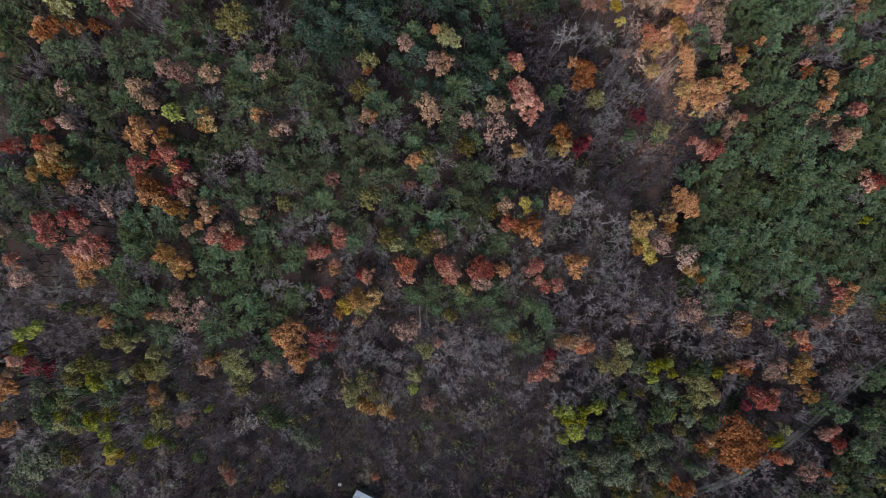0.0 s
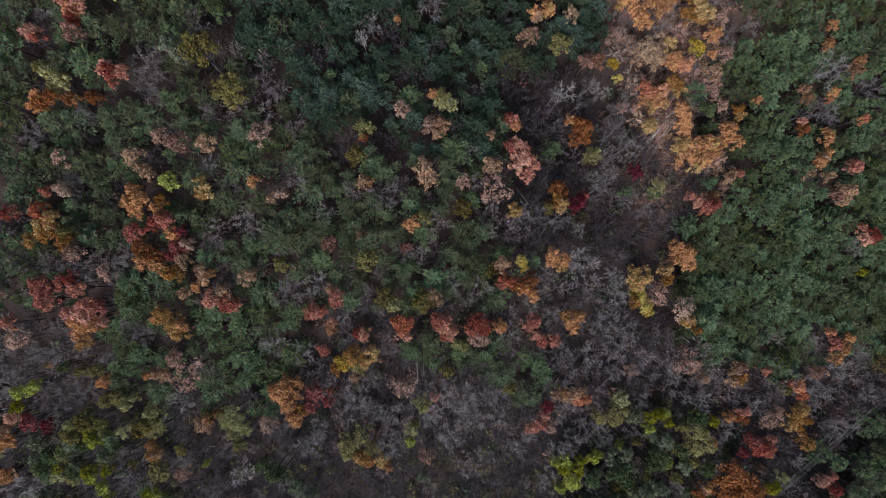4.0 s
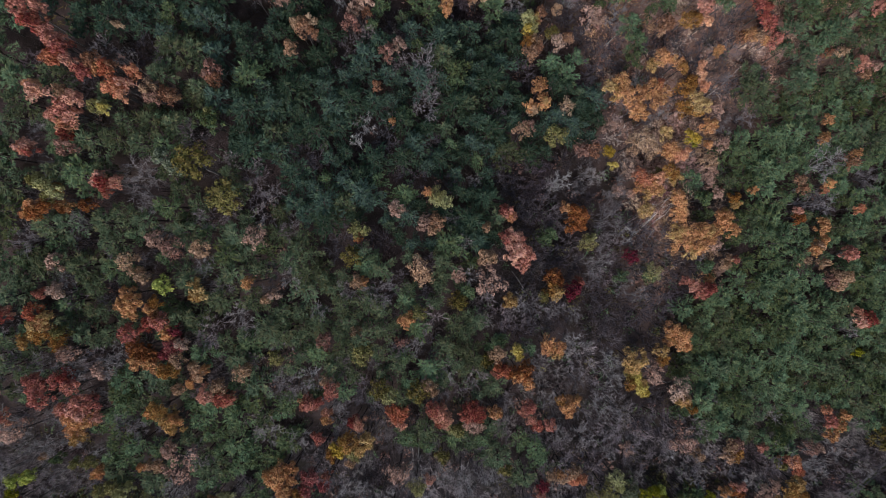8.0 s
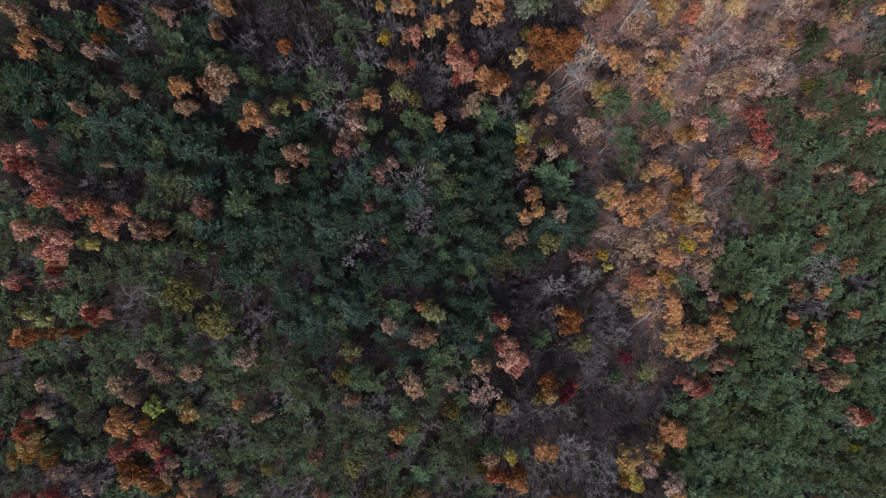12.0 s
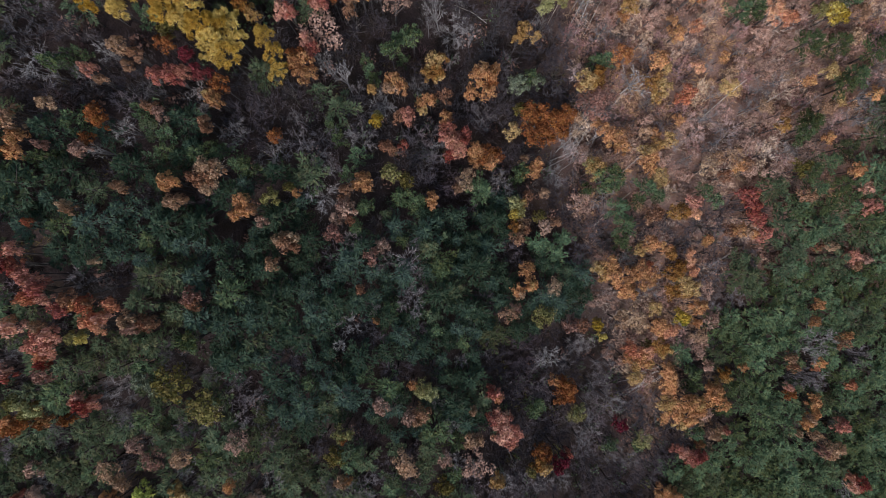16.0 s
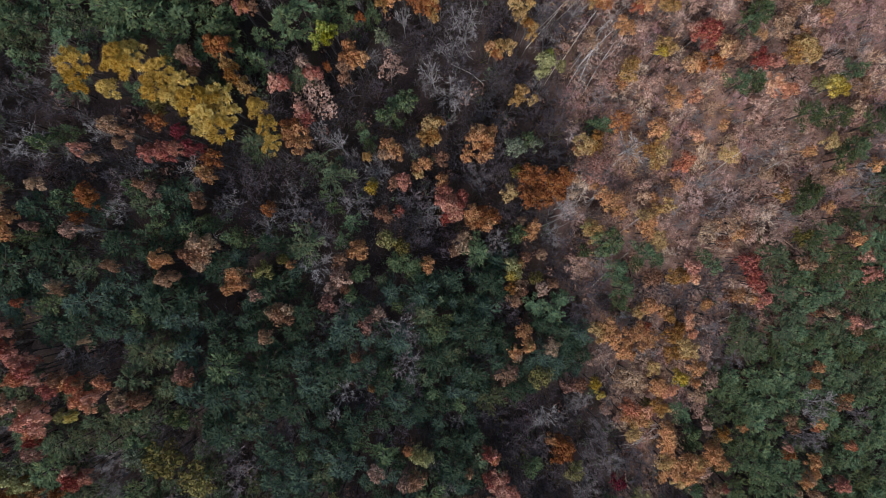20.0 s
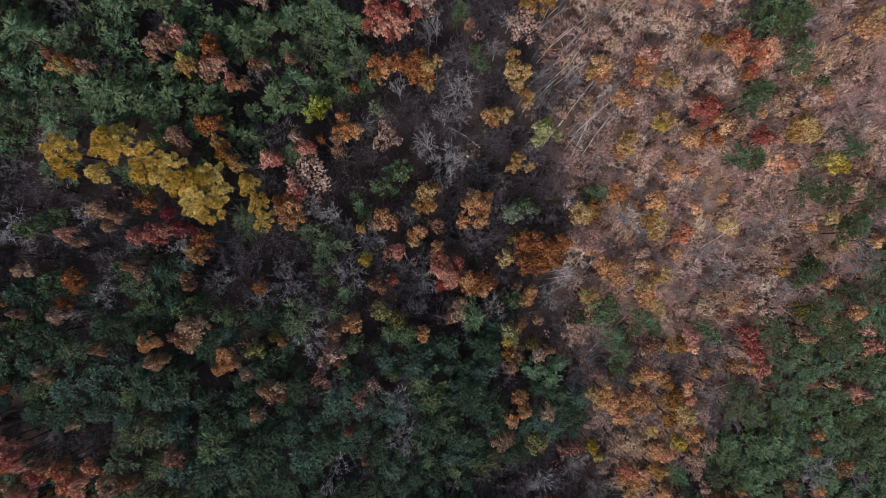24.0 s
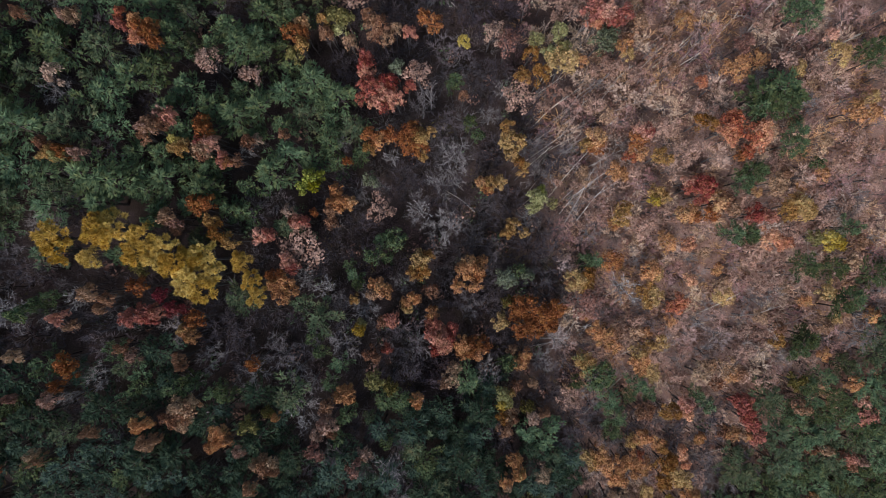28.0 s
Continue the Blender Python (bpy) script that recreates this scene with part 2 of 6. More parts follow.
# ---- tree shapes ----
class Shape:
    def __init__(self):
        self.v, self.f = [], []

    def tube(self, a, b, ra, rb, sides=5):
        a, b = Vector(a), Vector(b)
        d = (b - a).normalized()
        s = d.orthogonal().normalized()
        q = d.cross(s)
        n = len(self.v)
        for c, r in ((a, ra), (b, rb)):
            for k in range(sides):
                g = 2 * math.pi * k / sides
                self.v.append(c + (s * math.cos(g) + q * math.sin(g)) * r)
        for k in range(sides):
            j = (k + 1) % sides
            self.f.append((n + k, n + j, n + sides + j, n + sides + k))
        if sides > 4:
            self.f.append(tuple(range(n + sides, n + 2 * sides)))

    def leaf(self, c, normal, size, slim=0.8):
        """A small pointed spray of leaves."""
        n = Vector(normal).normalized()
        s = (n.orthogonal()).normalized()
        s.rotate(Matrix.Rotation(random.random() * 6.28, 3, n))
        q = n.cross(s)
        k = len(self.v)
        self.v += [c + s * size, c - s * size * 0.5 + q * size * slim, c - s * size * 0.5 - q * size * slim]
        self.f += [(k, k + 1, k + 2)]

    def blade(self, a, d, length, width):
        d = Vector(d).normalized()
        s = d.cross(Vector((random.gauss(0, 0.5), random.gauss(0, 0.5), 1))).normalized() * width / 2
        k = len(self.v)
        self.v += [a - s, a + s, a + d * length]
        self.f += [(k, k + 1, k + 2)]

    def mesh(self, name, material):
        return mesh_from(name, [tuple(p) for p in self.v], self.f, material)


def rand_dir(flat=0.0):
    a = random.random() * 2 * math.pi
    z = random.uniform(-1, 1) * (1 - flat)
    r = math.sqrt(max(0, 1 - z * z))
    return Vector((r * math.cos(a), r * math.sin(a), z))


def pine_shape():
    """Tall pine, 11 m high and 2.3 m in radius: open whorls of plume-like branches, thick with needles towards their tips."""
    wood, green = Shape(), Shape()
    lean = Vector((random.gauss(0, 0.25), random.gauss(0, 0.25), 0))
    top = Vector((0, 0, 10.8)) + lean
    wood.tube((0, 0, -1.2), lean * 0.4 + Vector((0, 0, 5)), 0.17, 0.13, 6)
    wood.tube(lean * 0.4 + Vector((0, 0, 5)), top, 0.13, 0.03, 5)
    turn = random.random() * 6
    skew = Vector((random.gauss(0, 0.3), random.gauss(0, 0.3), 0))
    for level in range(5):
        f = level / 4
        z = 6.3 + 4.2 * f
        reach = 2.55 * (1 - f ** 1.2) + 0.35
        count = (6, 6, 5, 5, 4)[level]
        turn += 0.62
        for k in range(count):
            if level < 3 and random.random() < 0.18:
                continue
            g = turn + 2 * math.pi * k / count + random.gauss(0, 0.2)
            out = Vector((math.cos(g), math.sin(g), 0))
            side = out.cross(Vector((0, 0, 1)))
            far = reach * random.uniform(0.65, 1.2)
            a = lean * z / 11 + Vector((0, 0, z - 0.5))
            b = a + out * far + Vector((0, 0, 0.3 + 0.45 * f + random.gauss(0, 0.15))) + skew * (1 - f)
            if level % 2 == 0:
                wood.tube(a, b, 0.045, 0.015, 3)
            for n in range(int(9 + 12 * far)):
                u = random.random() ** 0.75
                sign = 1 if n % 2 else -1
                wide = (0.2 + 0.42 * math.sin(math.pi * (0.12 + 0.8 * u))) * (0.6 + 0.3 * far)
                c = a.lerp(b, 0.22 + 0.74 * u) + side * sign * wide * random.uniform(0.0, 0.55) + Vector((0, 0, random.gauss(0.0, 0.07)))
                d = out * random.uniform(0.35, 1.0) + side * sign * random.uniform(0.1, 0.9) + Vector((0, 0, random.gauss(0.22, 0.3)))
                green.blade(c, d, random.uniform(0.34, 0.62), random.uniform(0.17, 0.29))
    for n in range(14):
        green.blade(top - Vector((0, 0, 0.3)), rand_dir(0.5) + Vector((0, 0, 0.3)), 0.5, 0.22)
    return wood, green


def broadleaf_shape(fine=False, sparse=False, small=False):
    """Round-headed tree, 10 m high and 2.5 m in radius: lobes of leaves at the ends of limbs."""
    wood, leaves = Shape(), Shape()
    fork = Vector((random.gauss(0, 0.2), random.gauss(0, 0.2), 4.6))
    wood.tube((0, 0, -1.2), fork, 0.2, 0.13, 6)
    lobes = []
    count = random.randint(10, 12) if small else random.randint(18, 23) if not sparse else random.randint(14, 17)
    for k in range(count):
        f = (k + 0.5) / count
        g = k * 2.4 + random.gauss(0, 0.35)
        r = 2.05 * math.sqrt(f) * random.uniform(0.82, 1.12)
        z = 7.0 + 2.5 * math.sqrt(max(0.0, 1 - f * 0.9)) + random.gauss(0, 0.28)
        lobes.append((Vector((r * math.cos(g), r * math.sin(g), z)), random.uniform(0.5, 0.92) * (1.25 if small else 0.74 if fine else 1)))
    for c, size in lobes:
        wood.tube(fork + Vector((0, 0, random.uniform(-0.6, 0.4))), c, 0.055, 0.015, 3)
        for n in range(int((190 if fine else 72 if sparse else 47) * size / 0.72 * (0.62 if sparse else 1))):
            d = rand_dir()
            if d.z < -0.35:
                d.z = -d.z
            at = c + Vector((d.x, d.y, d.z * 0.8)) * size * random.uniform(0.55, 1.12)
            if fine:
                leaves.blade(at - d * 0.15, d + rand_dir() * 0.55, random.uniform(0.2, 0.42), random.uniform(0.08, 0.14))
            else:
                leaves.leaf(at, d + rand_dir() * 0.8, random.uniform(0.12, 0.26) * (1.25 if small else 0.85 if sparse else 1))
        if sparse:
            for n in range(5):
                wood.blade(c, rand_dir() + Vector((0, 0, 0.4)), size * random.uniform(0.6, 1.3), 0.04)
    return wood, leaves


def bare_shape(fuzzy=False, bold=False):
    """Leafless tree, 9 m high and 2.8 m in radius: limbs that fork into branches and fine twigs."""
    wood, twigs = Shape(), Shape()
    fork = Vector((random.gauss(0, 0.3), random.gauss(0, 0.3), 3.6))
    wood.tube((0, 0, -1.2), fork, 0.16, 0.11, 6)
    limbs = random.randint(12, 14) if fuzzy else random.randint(9, 11)
    for k in range(limbs):
        g = 2 * math.pi * k / limbs + random.gauss(0, 0.3)
        r = (2.25 if fuzzy else 2.0) * math.sqrt((k * 0.618 + 0.2) % 1.0)
        a = fork + Vector((0, 0, random.uniform(-0.5, 1.0)))
        b = Vector((r * math.cos(g), r * math.sin(g), 7.9 - (0.5 if fuzzy else 0.28) * r * r + random.gauss(0, 0.25))) + fork * 0.1
        mid = a.lerp(b, 0.5) + rand_dir() * 0.3
        wood.tube(a, mid, 0.11 if bold else 0.06, 0.08 if bold else 0.04, 4)
        wood.tube(mid, b, 0.08 if bold else 0.04, 0.03 if bold else 0.015, 3)
        for j in range(6):
            s = (mid if j < 2 else b).lerp(b, random.random())
            out = Vector((math.cos(g), math.sin(g), 0)) * 0.5
            e = s + (rand_dir(0.4) + out + Vector((0, 0, 0.35))) * random.uniform(0.5, 1.1)
            wood.blade(e, s - e, (e - s).length, 0.10 if bold else 0.045 if not fuzzy else 0.035)
            for n in range(9):
                p = s.lerp(e, random.uniform(0.1, 1))
                twigs.blade(p, (e - s).normalized() * 0.6 + rand_dir() * (0.75 if fuzzy else 1.0) + (p - fork).normalized() * (0.7 if fuzzy else 0.2), random.uniform(0.35, 0.8), random.uniform(0.05, 0.09) if fuzzy else random.uniform(0.032, 0.055))
    return wood, twigs


def bush_shape():
    """Leafless shrub, 2 m high and 1.6 m in radius: a fan of thin stems."""
    stems = Shape()
    for k in range(19):
        g = random.random() * 6.28
        d = Vector((math.cos(g), math.sin(g), random.uniform(0.5, 2.2)))
        stems.blade(Vector((0.12 * math.cos(g), 0.12 * math.sin(g), 0)), d, random.uniform(0.9, 2.2), random.uniform(0.05, 0.085))
        for n in range(2):
            p = d.normalized() * random.uniform(0.6, 1.4)
            stems.blade(p, d.normalized() + rand_dir() * 0.8, random.uniform(0.4, 0.9), 0.055)
    return stems


PINES = ("pk", "pd", "pr", "pg")
BARE = ("gp", "gr", "bb", "bp", "bd")
ABOUT = {
    "pk": ("white_pine_tree", "tall pine with dense blue-green needles", "pine tree", "pines with blue-green needles"),
    "pd": ("dark_pine_tree", "tall pine with green needles coloured darker for the hollow's shade", "pine tree", "pines with dark needles"),
    "pr": ("red_pine_tree", "pine with dull olive-green needles and thin crown", "pine tree", "pines with dull green needles"),
    "pg": ("pitch_pine_tree", "spreading pine with fresh green needles", "pine tree", "pines with fresh green needles"),
    "gb": ("green_tree", "small tree still in green leaf", "tree", "trees in green leaf"),
    "gy": ("grey_green_tree", "small tree with pale grey-green leaves", "tree", "grey-green trees"),
    "or": ("oak_tree", "oak with orange-brown autumn leaves", "oak tree", "orange-brown oaks"),
    "so": ("maple_tree", "maple with bright orange-red autumn leaves", "maple tree", "bright orange maples"),
    "ru": ("oak_tree", "oak with dark rust-brown dry leaves", "oak tree", "rust-brown oaks"),
    "ta": ("dry_leaved_tree", "thin-crowned oak with dry tan leaves", "oak tree", "tan oaks"),
    "pt": ("dry_leaved_tree", "thin-crowned oak with faded pinkish-brown leaves", "oak tree", "pinkish-brown oaks"),
    "sa": ("cherry_tree", "tree with faded salmon-red autumn leaves", "tree", "faded red trees"),
    "rd": ("maple_tree", "maple with deep red autumn leaves", "maple tree", "red maples"),
    "cr": ("maple_tree", "small maple with dark crimson leaves", "maple tree", "crimson maples"),
    "go": ("oak_tree", "oak with golden-brown autumn leaves", "oak tree", "golden-brown oaks"),
    "ye": ("yellow_tree", "tree with bright yellow autumn leaves", "tree", "yellow trees"),
    "la": ("larch_tree", "tall larch with feathery golden-yellow needles", "larch tree", "golden larches"),
    "yg": ("willow_tree", "tree with bright yellow-green leaves", "tree", "yellow-green trees"),
    "yo": ("yellow_olive_tree", "tree with thin yellow-olive leaves", "tree", "yellow-olive trees"),
    "ol": ("olive_coloured_tree", "tree with olive leaves turning brown", "tree", "olive-coloured trees"),
    "gp": ("ash_tree", "leafless tree with pale grey forking limbs", "bare tree", "bare pale-limbed trees"),
    "gr": ("bare_tree", "leafless tree with fine grey twigs", "bare tree", "bare grey trees"),
    "bp": ("young_bare_tree", "young leafless tree with pinkish-brown twigs", "bare tree", "young bare trees"),
    "bd": ("bare_dark_tree", "leafless tree with fine twigs coloured dark for shade", "bare tree", "bare dark trees"),
    "bb": ("bare_brown_tree", "leafless tree with fine brown twigs", "bare tree", "bare brown trees"),
}
NOMINAL = {"pine": (2.35, 11.0), "leaf": (2.6, 10.0), "bare": (2.7, 9.0)}
LIBRARY = {}


def form(kind):
    return "pine" if kind in PINES else "bare" if kind in BARE else "leaf"


def library(kind, small):
    if (kind, small) not in LIBRARY:
        shapes = []
        for k in range(5 if kind in PINES or kind in BARE else 4):
            if kind in PINES:
                wood, crown = pine_shape()
                shapes.append((wood.mesh("trunk", BARK_BROWN), crown.mesh("crown", LEAF[kind]), wood, crown))
            elif kind in BARE:
                wood, crown = bare_shape(kind not in ("gr", "gp"), kind == "gp")
                shapes.append((wood.mesh("trunk", BARK_ASH if kind == "gp" else BARK_BROWN if kind in ("bb", "bd") else BARK_GREY), crown.mesh("crown", TWIGS[kind]), wood, crown))
            else:
                wood, crown = broadleaf_shape(kind == "la", kind in ("ta", "pt", "yo"), small)
                shapes.append((wood.mesh("trunk", BARK_DARK), crown.mesh("crown", LEAF[kind]), wood, crown))
        LIBRARY[kind, small] = shapes
    return LIBRARY[kind, small]


PLANTED, COUNT, JOINED = [], {}, {}


def plant(kind, x, y, r, tall=1.03):
    """One tree with its foot on the ground and a crown of that radius."""
    wood, crown, wood_shape, crown_shape = random.choice(library(kind, form(kind) == "leaf" and r < 1.75))
    r0, h0 = NOMINAL[form(kind)]
    z = ground(x, y)
    h = (canopy(x, y) - z) * tall * (0.82 + 0.08 * min(r, 3.0)) + random.gauss(0, 0.3)
    if form(kind) == "leaf" or kind == "gp":
        h *= 1.06
    if form(kind) == "pine":
        h = max(h, 8.3)
    m = Matrix.LocRotScale((x, y, z), Euler((random.gauss(0, 0.03), random.gauss(0, 0.03), random.random() * 6.28)), (r / r0, r / r0, h / h0))
    PLANTED.append((x, y, r))
    name, label, category, group = ABOUT[kind]
    COUNT[name] = COUNT.get(name, 0) + 1
    if COUNT[name] > 176:
        JOINED.setdefault(kind, []).append((m, wood_shape, crown_shape))
        return
    tree = tagged(new(name), label, category, group)
    tree.empty_display_size = 0.5
    tree.matrix_basis = m
    for part_name, me in (("trunk", wood), ("crown", crown)):
        new(part_name, me).parent = tree


plant('bb', -10.9, 59.5, 1.7)
plant('bb', -13.3, 57.8, 1.5)
plant('bb', -5.3, 56.4, 1.6)
plant('bb', -34.9, 44.0, 1.4)
plant('bb', -34.4, 42.3, 1.8)
plant('bb', -32.6, 39.8, 0.9)
plant('bb', -29.7, 39.8, 1.3)
plant('bb', -26.7, 38.9, 1.5)
plant('bb', -34.6, 31.2, 1.7)
plant('bb', -57.4, 18.9, 1.6)
plant('bb', -67.6, 9.0, 2.3)
plant('bb', -55.5, 8.2, 2.5)
plant('bb', 53.7, -10.3, 2.7)
plant('bb', -42.1, -10.3, 2.5)
plant('bb', 38.5, -10.6, 5.1)
plant('bb', -68.6, -10.6, 1.8)
plant('bb', 47.7, -11.4, 2.6)
plant('bb', 45.5, -13.7, 3.2)
plant('bb', 24.0, -15.3, 3.9)
plant('bb', -19.2, -15.6, 3.5)
plant('bb', 43.2, -16.0, 2.6)
plant('bb', 53.2, -16.2, 2.7)
plant('bb', 73.9, -17.9, 3.9)
plant('bb', 30.6, -21.4, 4.6)
plant('bb', 17.5, -22.3, 2.6)
plant('bb', -59.7, -34.2, 3.6)
plant('bb', 81.4, -47.0, 2.9)
plant('bb', -80.7, -51.3, 4.1)
plant('bd', -18.6, 80.4, 2.1)
plant('bd', -22.5, 79.8, 1.7)
plant('bd', -21.2, 77.6, 2.1)
plant('bd', 16.5, 33.9, 2.3)
plant('bd', 14.9, 32.3, 2.3)
plant('bd', 16.0, 31.0, 1.8)
plant('cr', -30.5, 83.7, 1.2)
plant('cr', -29.3, 81.9, 1.0)
plant('cr', -27.5, 81.9, 0.8)
plant('cr', -28.7, 81.2, 1.0)
plant('cr', 36.8, 25.1, 1.8)
plant('cr', 25.5, 19.2, 1.8)
plant('cr', 24.9, 18.2, 1.2)
plant('cr', -41.4, 13.0, 1.3)
plant('cr', -42.1, 11.3, 1.8)
plant('cr', -43.2, 10.0, 1.3)
plant('cr', -23.6, -16.8, 2.1)
plant('cr', -21.1, -17.9, 1.5)
plant('cr', -24.3, -19.0, 1.8)
plant('cr', 21.4, -21.2, 1.6)
plant('cr', -72.9, -21.6, 1.5)
plant('cr', -76.7, -21.8, 2.1)
plant('cr', 69.0, -31.9, 1.7)
plant('cr', 66.4, -34.3, 1.5)
plant('gb', 9.8, 108.0, 1.2)
plant('gb', 10.2, 106.5, 1.2)
plant('gb', 53.4, 101.0, 1.0)
plant('gb', -30.7, 92.6, 1.2)
plant('gb', -1.3, 90.9, 2.1)
plant('gb', -4.5, 88.4, 1.6)
plant('gb', 17.9, 86.2, 1.3)
plant('gb', -44.7, 81.6, 1.3)
plant('gb', 17.1, 71.3, 1.7)
plant('gb', 30.7, 69.7, 2.9)
plant('gb', 27.7, 68.3, 1.3)
plant('gb', 46.3, 66.3, 1.6)
plant('gb', -31.6, 45.5, 1.8)
plant('gb', -31.4, 44.3, 1.3)
plant('gb', 48.7, 36.0, 1.8)
plant('gb', 35.7, 21.4, 1.5)
plant('gb', 40.7, 21.0, 1.5)
plant('gb', -65.4, -10.1, 1.1)
plant('gb', 72.5, -13.4, 2.1)
plant('gb', -67.4, -26.3, 1.8)
plant('gb', -76.3, -30.7, 1.9)
plant('gb', -34.6, -31.9, 1.8)
plant('gb', -32.1, -32.6, 2.2)
plant('gb', -79.7, -33.1, 2.6)
plant('gb', -72.3, -33.1, 2.2)
plant('gb', 46.3, -33.4, 2.0)
plant('gb', 52.0, -33.6, 2.1)
plant('gb', -31.1, -33.9, 1.6)
plant('gb', 47.6, -34.8, 2.4)
plant('gb', 45.2, -36.0, 2.0)
plant('gb', 87.4, -36.4, 2.5)
plant('gb', 94.8, -37.8, 2.8)
plant('gb', -54.1, -38.6, 1.3)
plant('gb', 92.5, -44.8, 2.8)
plant('go', -10.3, 120.2, 1.1)
plant('go', 17.8, 117.2, 1.3)
plant('go', -14.2, 116.5, 1.3)
plant('go', 30.7, 116.1, 0.9)
plant('go', 22.4, 115.5, 2.5)
plant('go', 16.7, 114.3, 1.3)
plant('go', 19.4, 114.2, 1.6)
plant('go', 15.5, 107.7, 1.2)
plant('go', 3.7, 106.7, 0.9)
plant('go', 39.3, 106.3, 1.2)
plant('go', 15.2, 106.1, 1.6)
plant('go', 40.0, 106.1, 1.0)
plant('go', 2.9, 105.9, 1.6)
plant('go', 1.7, 105.4, 1.8)
plant('go', 16.4, 105.4, 1.6)
plant('go', 26.4, 104.6, 1.1)
plant('go', -4.9, 104.3, 1.1)
plant('go', 16.1, 103.8, 1.4)
plant('go', 2.1, 103.5, 0.9)
plant('go', -28.2, 102.7, 1.2)
plant('go', 17.0, 102.7, 1.2)
plant('go', 35.2, 102.4, 1.3)
plant('go', -28.8, 102.3, 0.7)
plant('go', 17.8, 102.3, 0.9)
plant('go', -27.7, 102.1, 1.0)
plant('go', 36.2, 102.0, 1.0)
plant('go', 17.5, 101.1, 0.9)
plant('go', -40.3, 100.6, 1.1)
plant('go', -40.6, 99.9, 0.7)
plant('go', 14.3, 99.5, 1.2)
plant('go', 13.0, 99.5, 1.4)
plant('go', 35.7, 97.3, 1.3)
plant('go', 36.7, 96.9, 0.9)
plant('go', 52.8, 95.9, 1.8)
plant('go', 51.9, 95.6, 1.8)
plant('go', 31.9, 95.5, 1.4)
plant('go', 54.1, 95.2, 1.0)
plant('go', 53.5, 94.9, 1.5)
plant('go', 51.5, 94.5, 1.3)
plant('go', 31.4, 94.4, 1.7)
plant('go', 17.1, 93.3, 1.2)
plant('go', 15.9, 92.8, 1.2)
plant('go', -25.0, 92.7, 1.0)
plant('go', 18.0, 92.4, 0.9)
plant('go', 15.5, 92.0, 1.0)
plant('go', -23.7, 91.6, 1.5)
plant('go', -22.5, 90.6, 1.3)
plant('go', 3.7, 88.4, 1.2)
plant('go', 1.6, 87.9, 1.7)
plant('go', 2.4, 86.6, 1.7)
plant('go', 28.2, 86.0, 1.2)
plant('go', 0.8, 85.8, 1.2)
plant('go', 2.9, 85.3, 1.0)
plant('go', 26.7, 85.1, 2.1)
plant('go', 27.9, 84.7, 1.8)
plant('go', 59.5, 83.8, 1.2)
plant('go', 36.1, 83.7, 1.7)
plant('go', 37.3, 82.8, 1.7)
plant('go', -7.1, 81.8, 0.9)
plant('go', 37.1, 81.5, 1.1)
plant('go', 0.4, 80.2, 1.0)
plant('go', -27.5, 79.3, 0.8)
plant('go', 15.0, 78.3, 1.6)
plant('go', 54.2, 76.7, 1.4)
plant('go', 39.0, 75.4, 1.5)
plant('go', 37.5, 74.9, 1.2)
plant('go', 36.0, 73.4, 1.5)
plant('go', 28.8, 72.0, 1.8)
plant('go', 28.5, 70.6, 1.2)
plant('go', 17.2, 66.2, 1.1)
plant('go', 41.3, 64.7, 1.6)
plant('go', 42.2, 64.2, 1.3)
plant('go', 15.7, 61.9, 1.3)
plant('go', 37.5, 58.1, 1.3)
plant('go', 42.0, 57.6, 1.3)
plant('go', 43.7, 55.3, 1.1)
plant('go', 31.0, 54.9, 1.4)
plant('go', 43.0, 54.4, 1.9)
plant('go', 31.7, 53.5, 1.7)
plant('go', 44.7, 52.5, 1.9)
plant('go', 43.2, 51.5, 1.7)
plant('go', 46.7, 51.5, 1.6)
plant('go', 18.8, 51.5, 1.1)
plant('go', 45.6, 50.6, 1.4)
plant('go', 42.6, 40.5, 2.0)
plant('go', 44.1, 39.5, 1.5)
plant('go', 41.0, 37.4, 1.2)
plant('go', 39.6, 37.0, 1.5)
plant('go', 54.3, 35.5, 1.3)
plant('go', -54.4, 35.3, 0.9)
plant('go', 54.8, 35.1, 1.0)
plant('go', 50.3, 30.1, 1.5)
plant('go', 45.0, 29.9, 2.1)
plant('go', 47.9, 26.3, 1.8)
plant('go', -36.8, 21.3, 1.0)
plant('go', -37.2, 20.1, 1.6)
plant('go', 21.0, 20.0, 1.7)
plant('go', 22.1, 19.0, 1.7)
plant('go', -36.7, 18.9, 1.1)
plant('go', -43.5, 18.8, 1.1)
plant('go', 13.0, 17.4, 1.5)
plant('go', 14.0, 17.2, 1.1)
plant('go', -61.8, 15.8, 1.3)
plant('go', -4.6, 14.6, 1.1)
plant('go', -62.4, 14.3, 2.0)
plant('go', -61.4, 13.0, 2.0)
plant('go', -64.5, 12.1, 1.5)
plant('go', -60.3, 11.7, 1.8)
plant('go', 22.0, 7.3, 1.2)
plant('go', -44.2, 6.9, 1.6)
plant('go', -43.0, 6.5, 1.2)
plant('go', 44.7, 6.2, 1.6)
plant('go', 38.7, 5.0, 3.0)
plant('go', 45.5, 4.6, 1.4)
plant('go', 40.8, 0.1, 1.6)
plant('go', 37.6, 0.1, 1.6)
plant('go', -46.5, -0.4, 1.9)
plant('go', -45.4, -1.8, 1.9)
plant('go', 23.9, -2.0, 1.2)
plant('go', -44.8, -3.2, 1.6)
plant('go', 50.3, -4.4, 1.9)
plant('go', 52.1, -5.6, 1.3)
plant('go', -60.9, -5.6, 1.4)
plant('go', -12.7, -8.6, 1.7)
plant('go', -15.8, -9.1, 2.3)
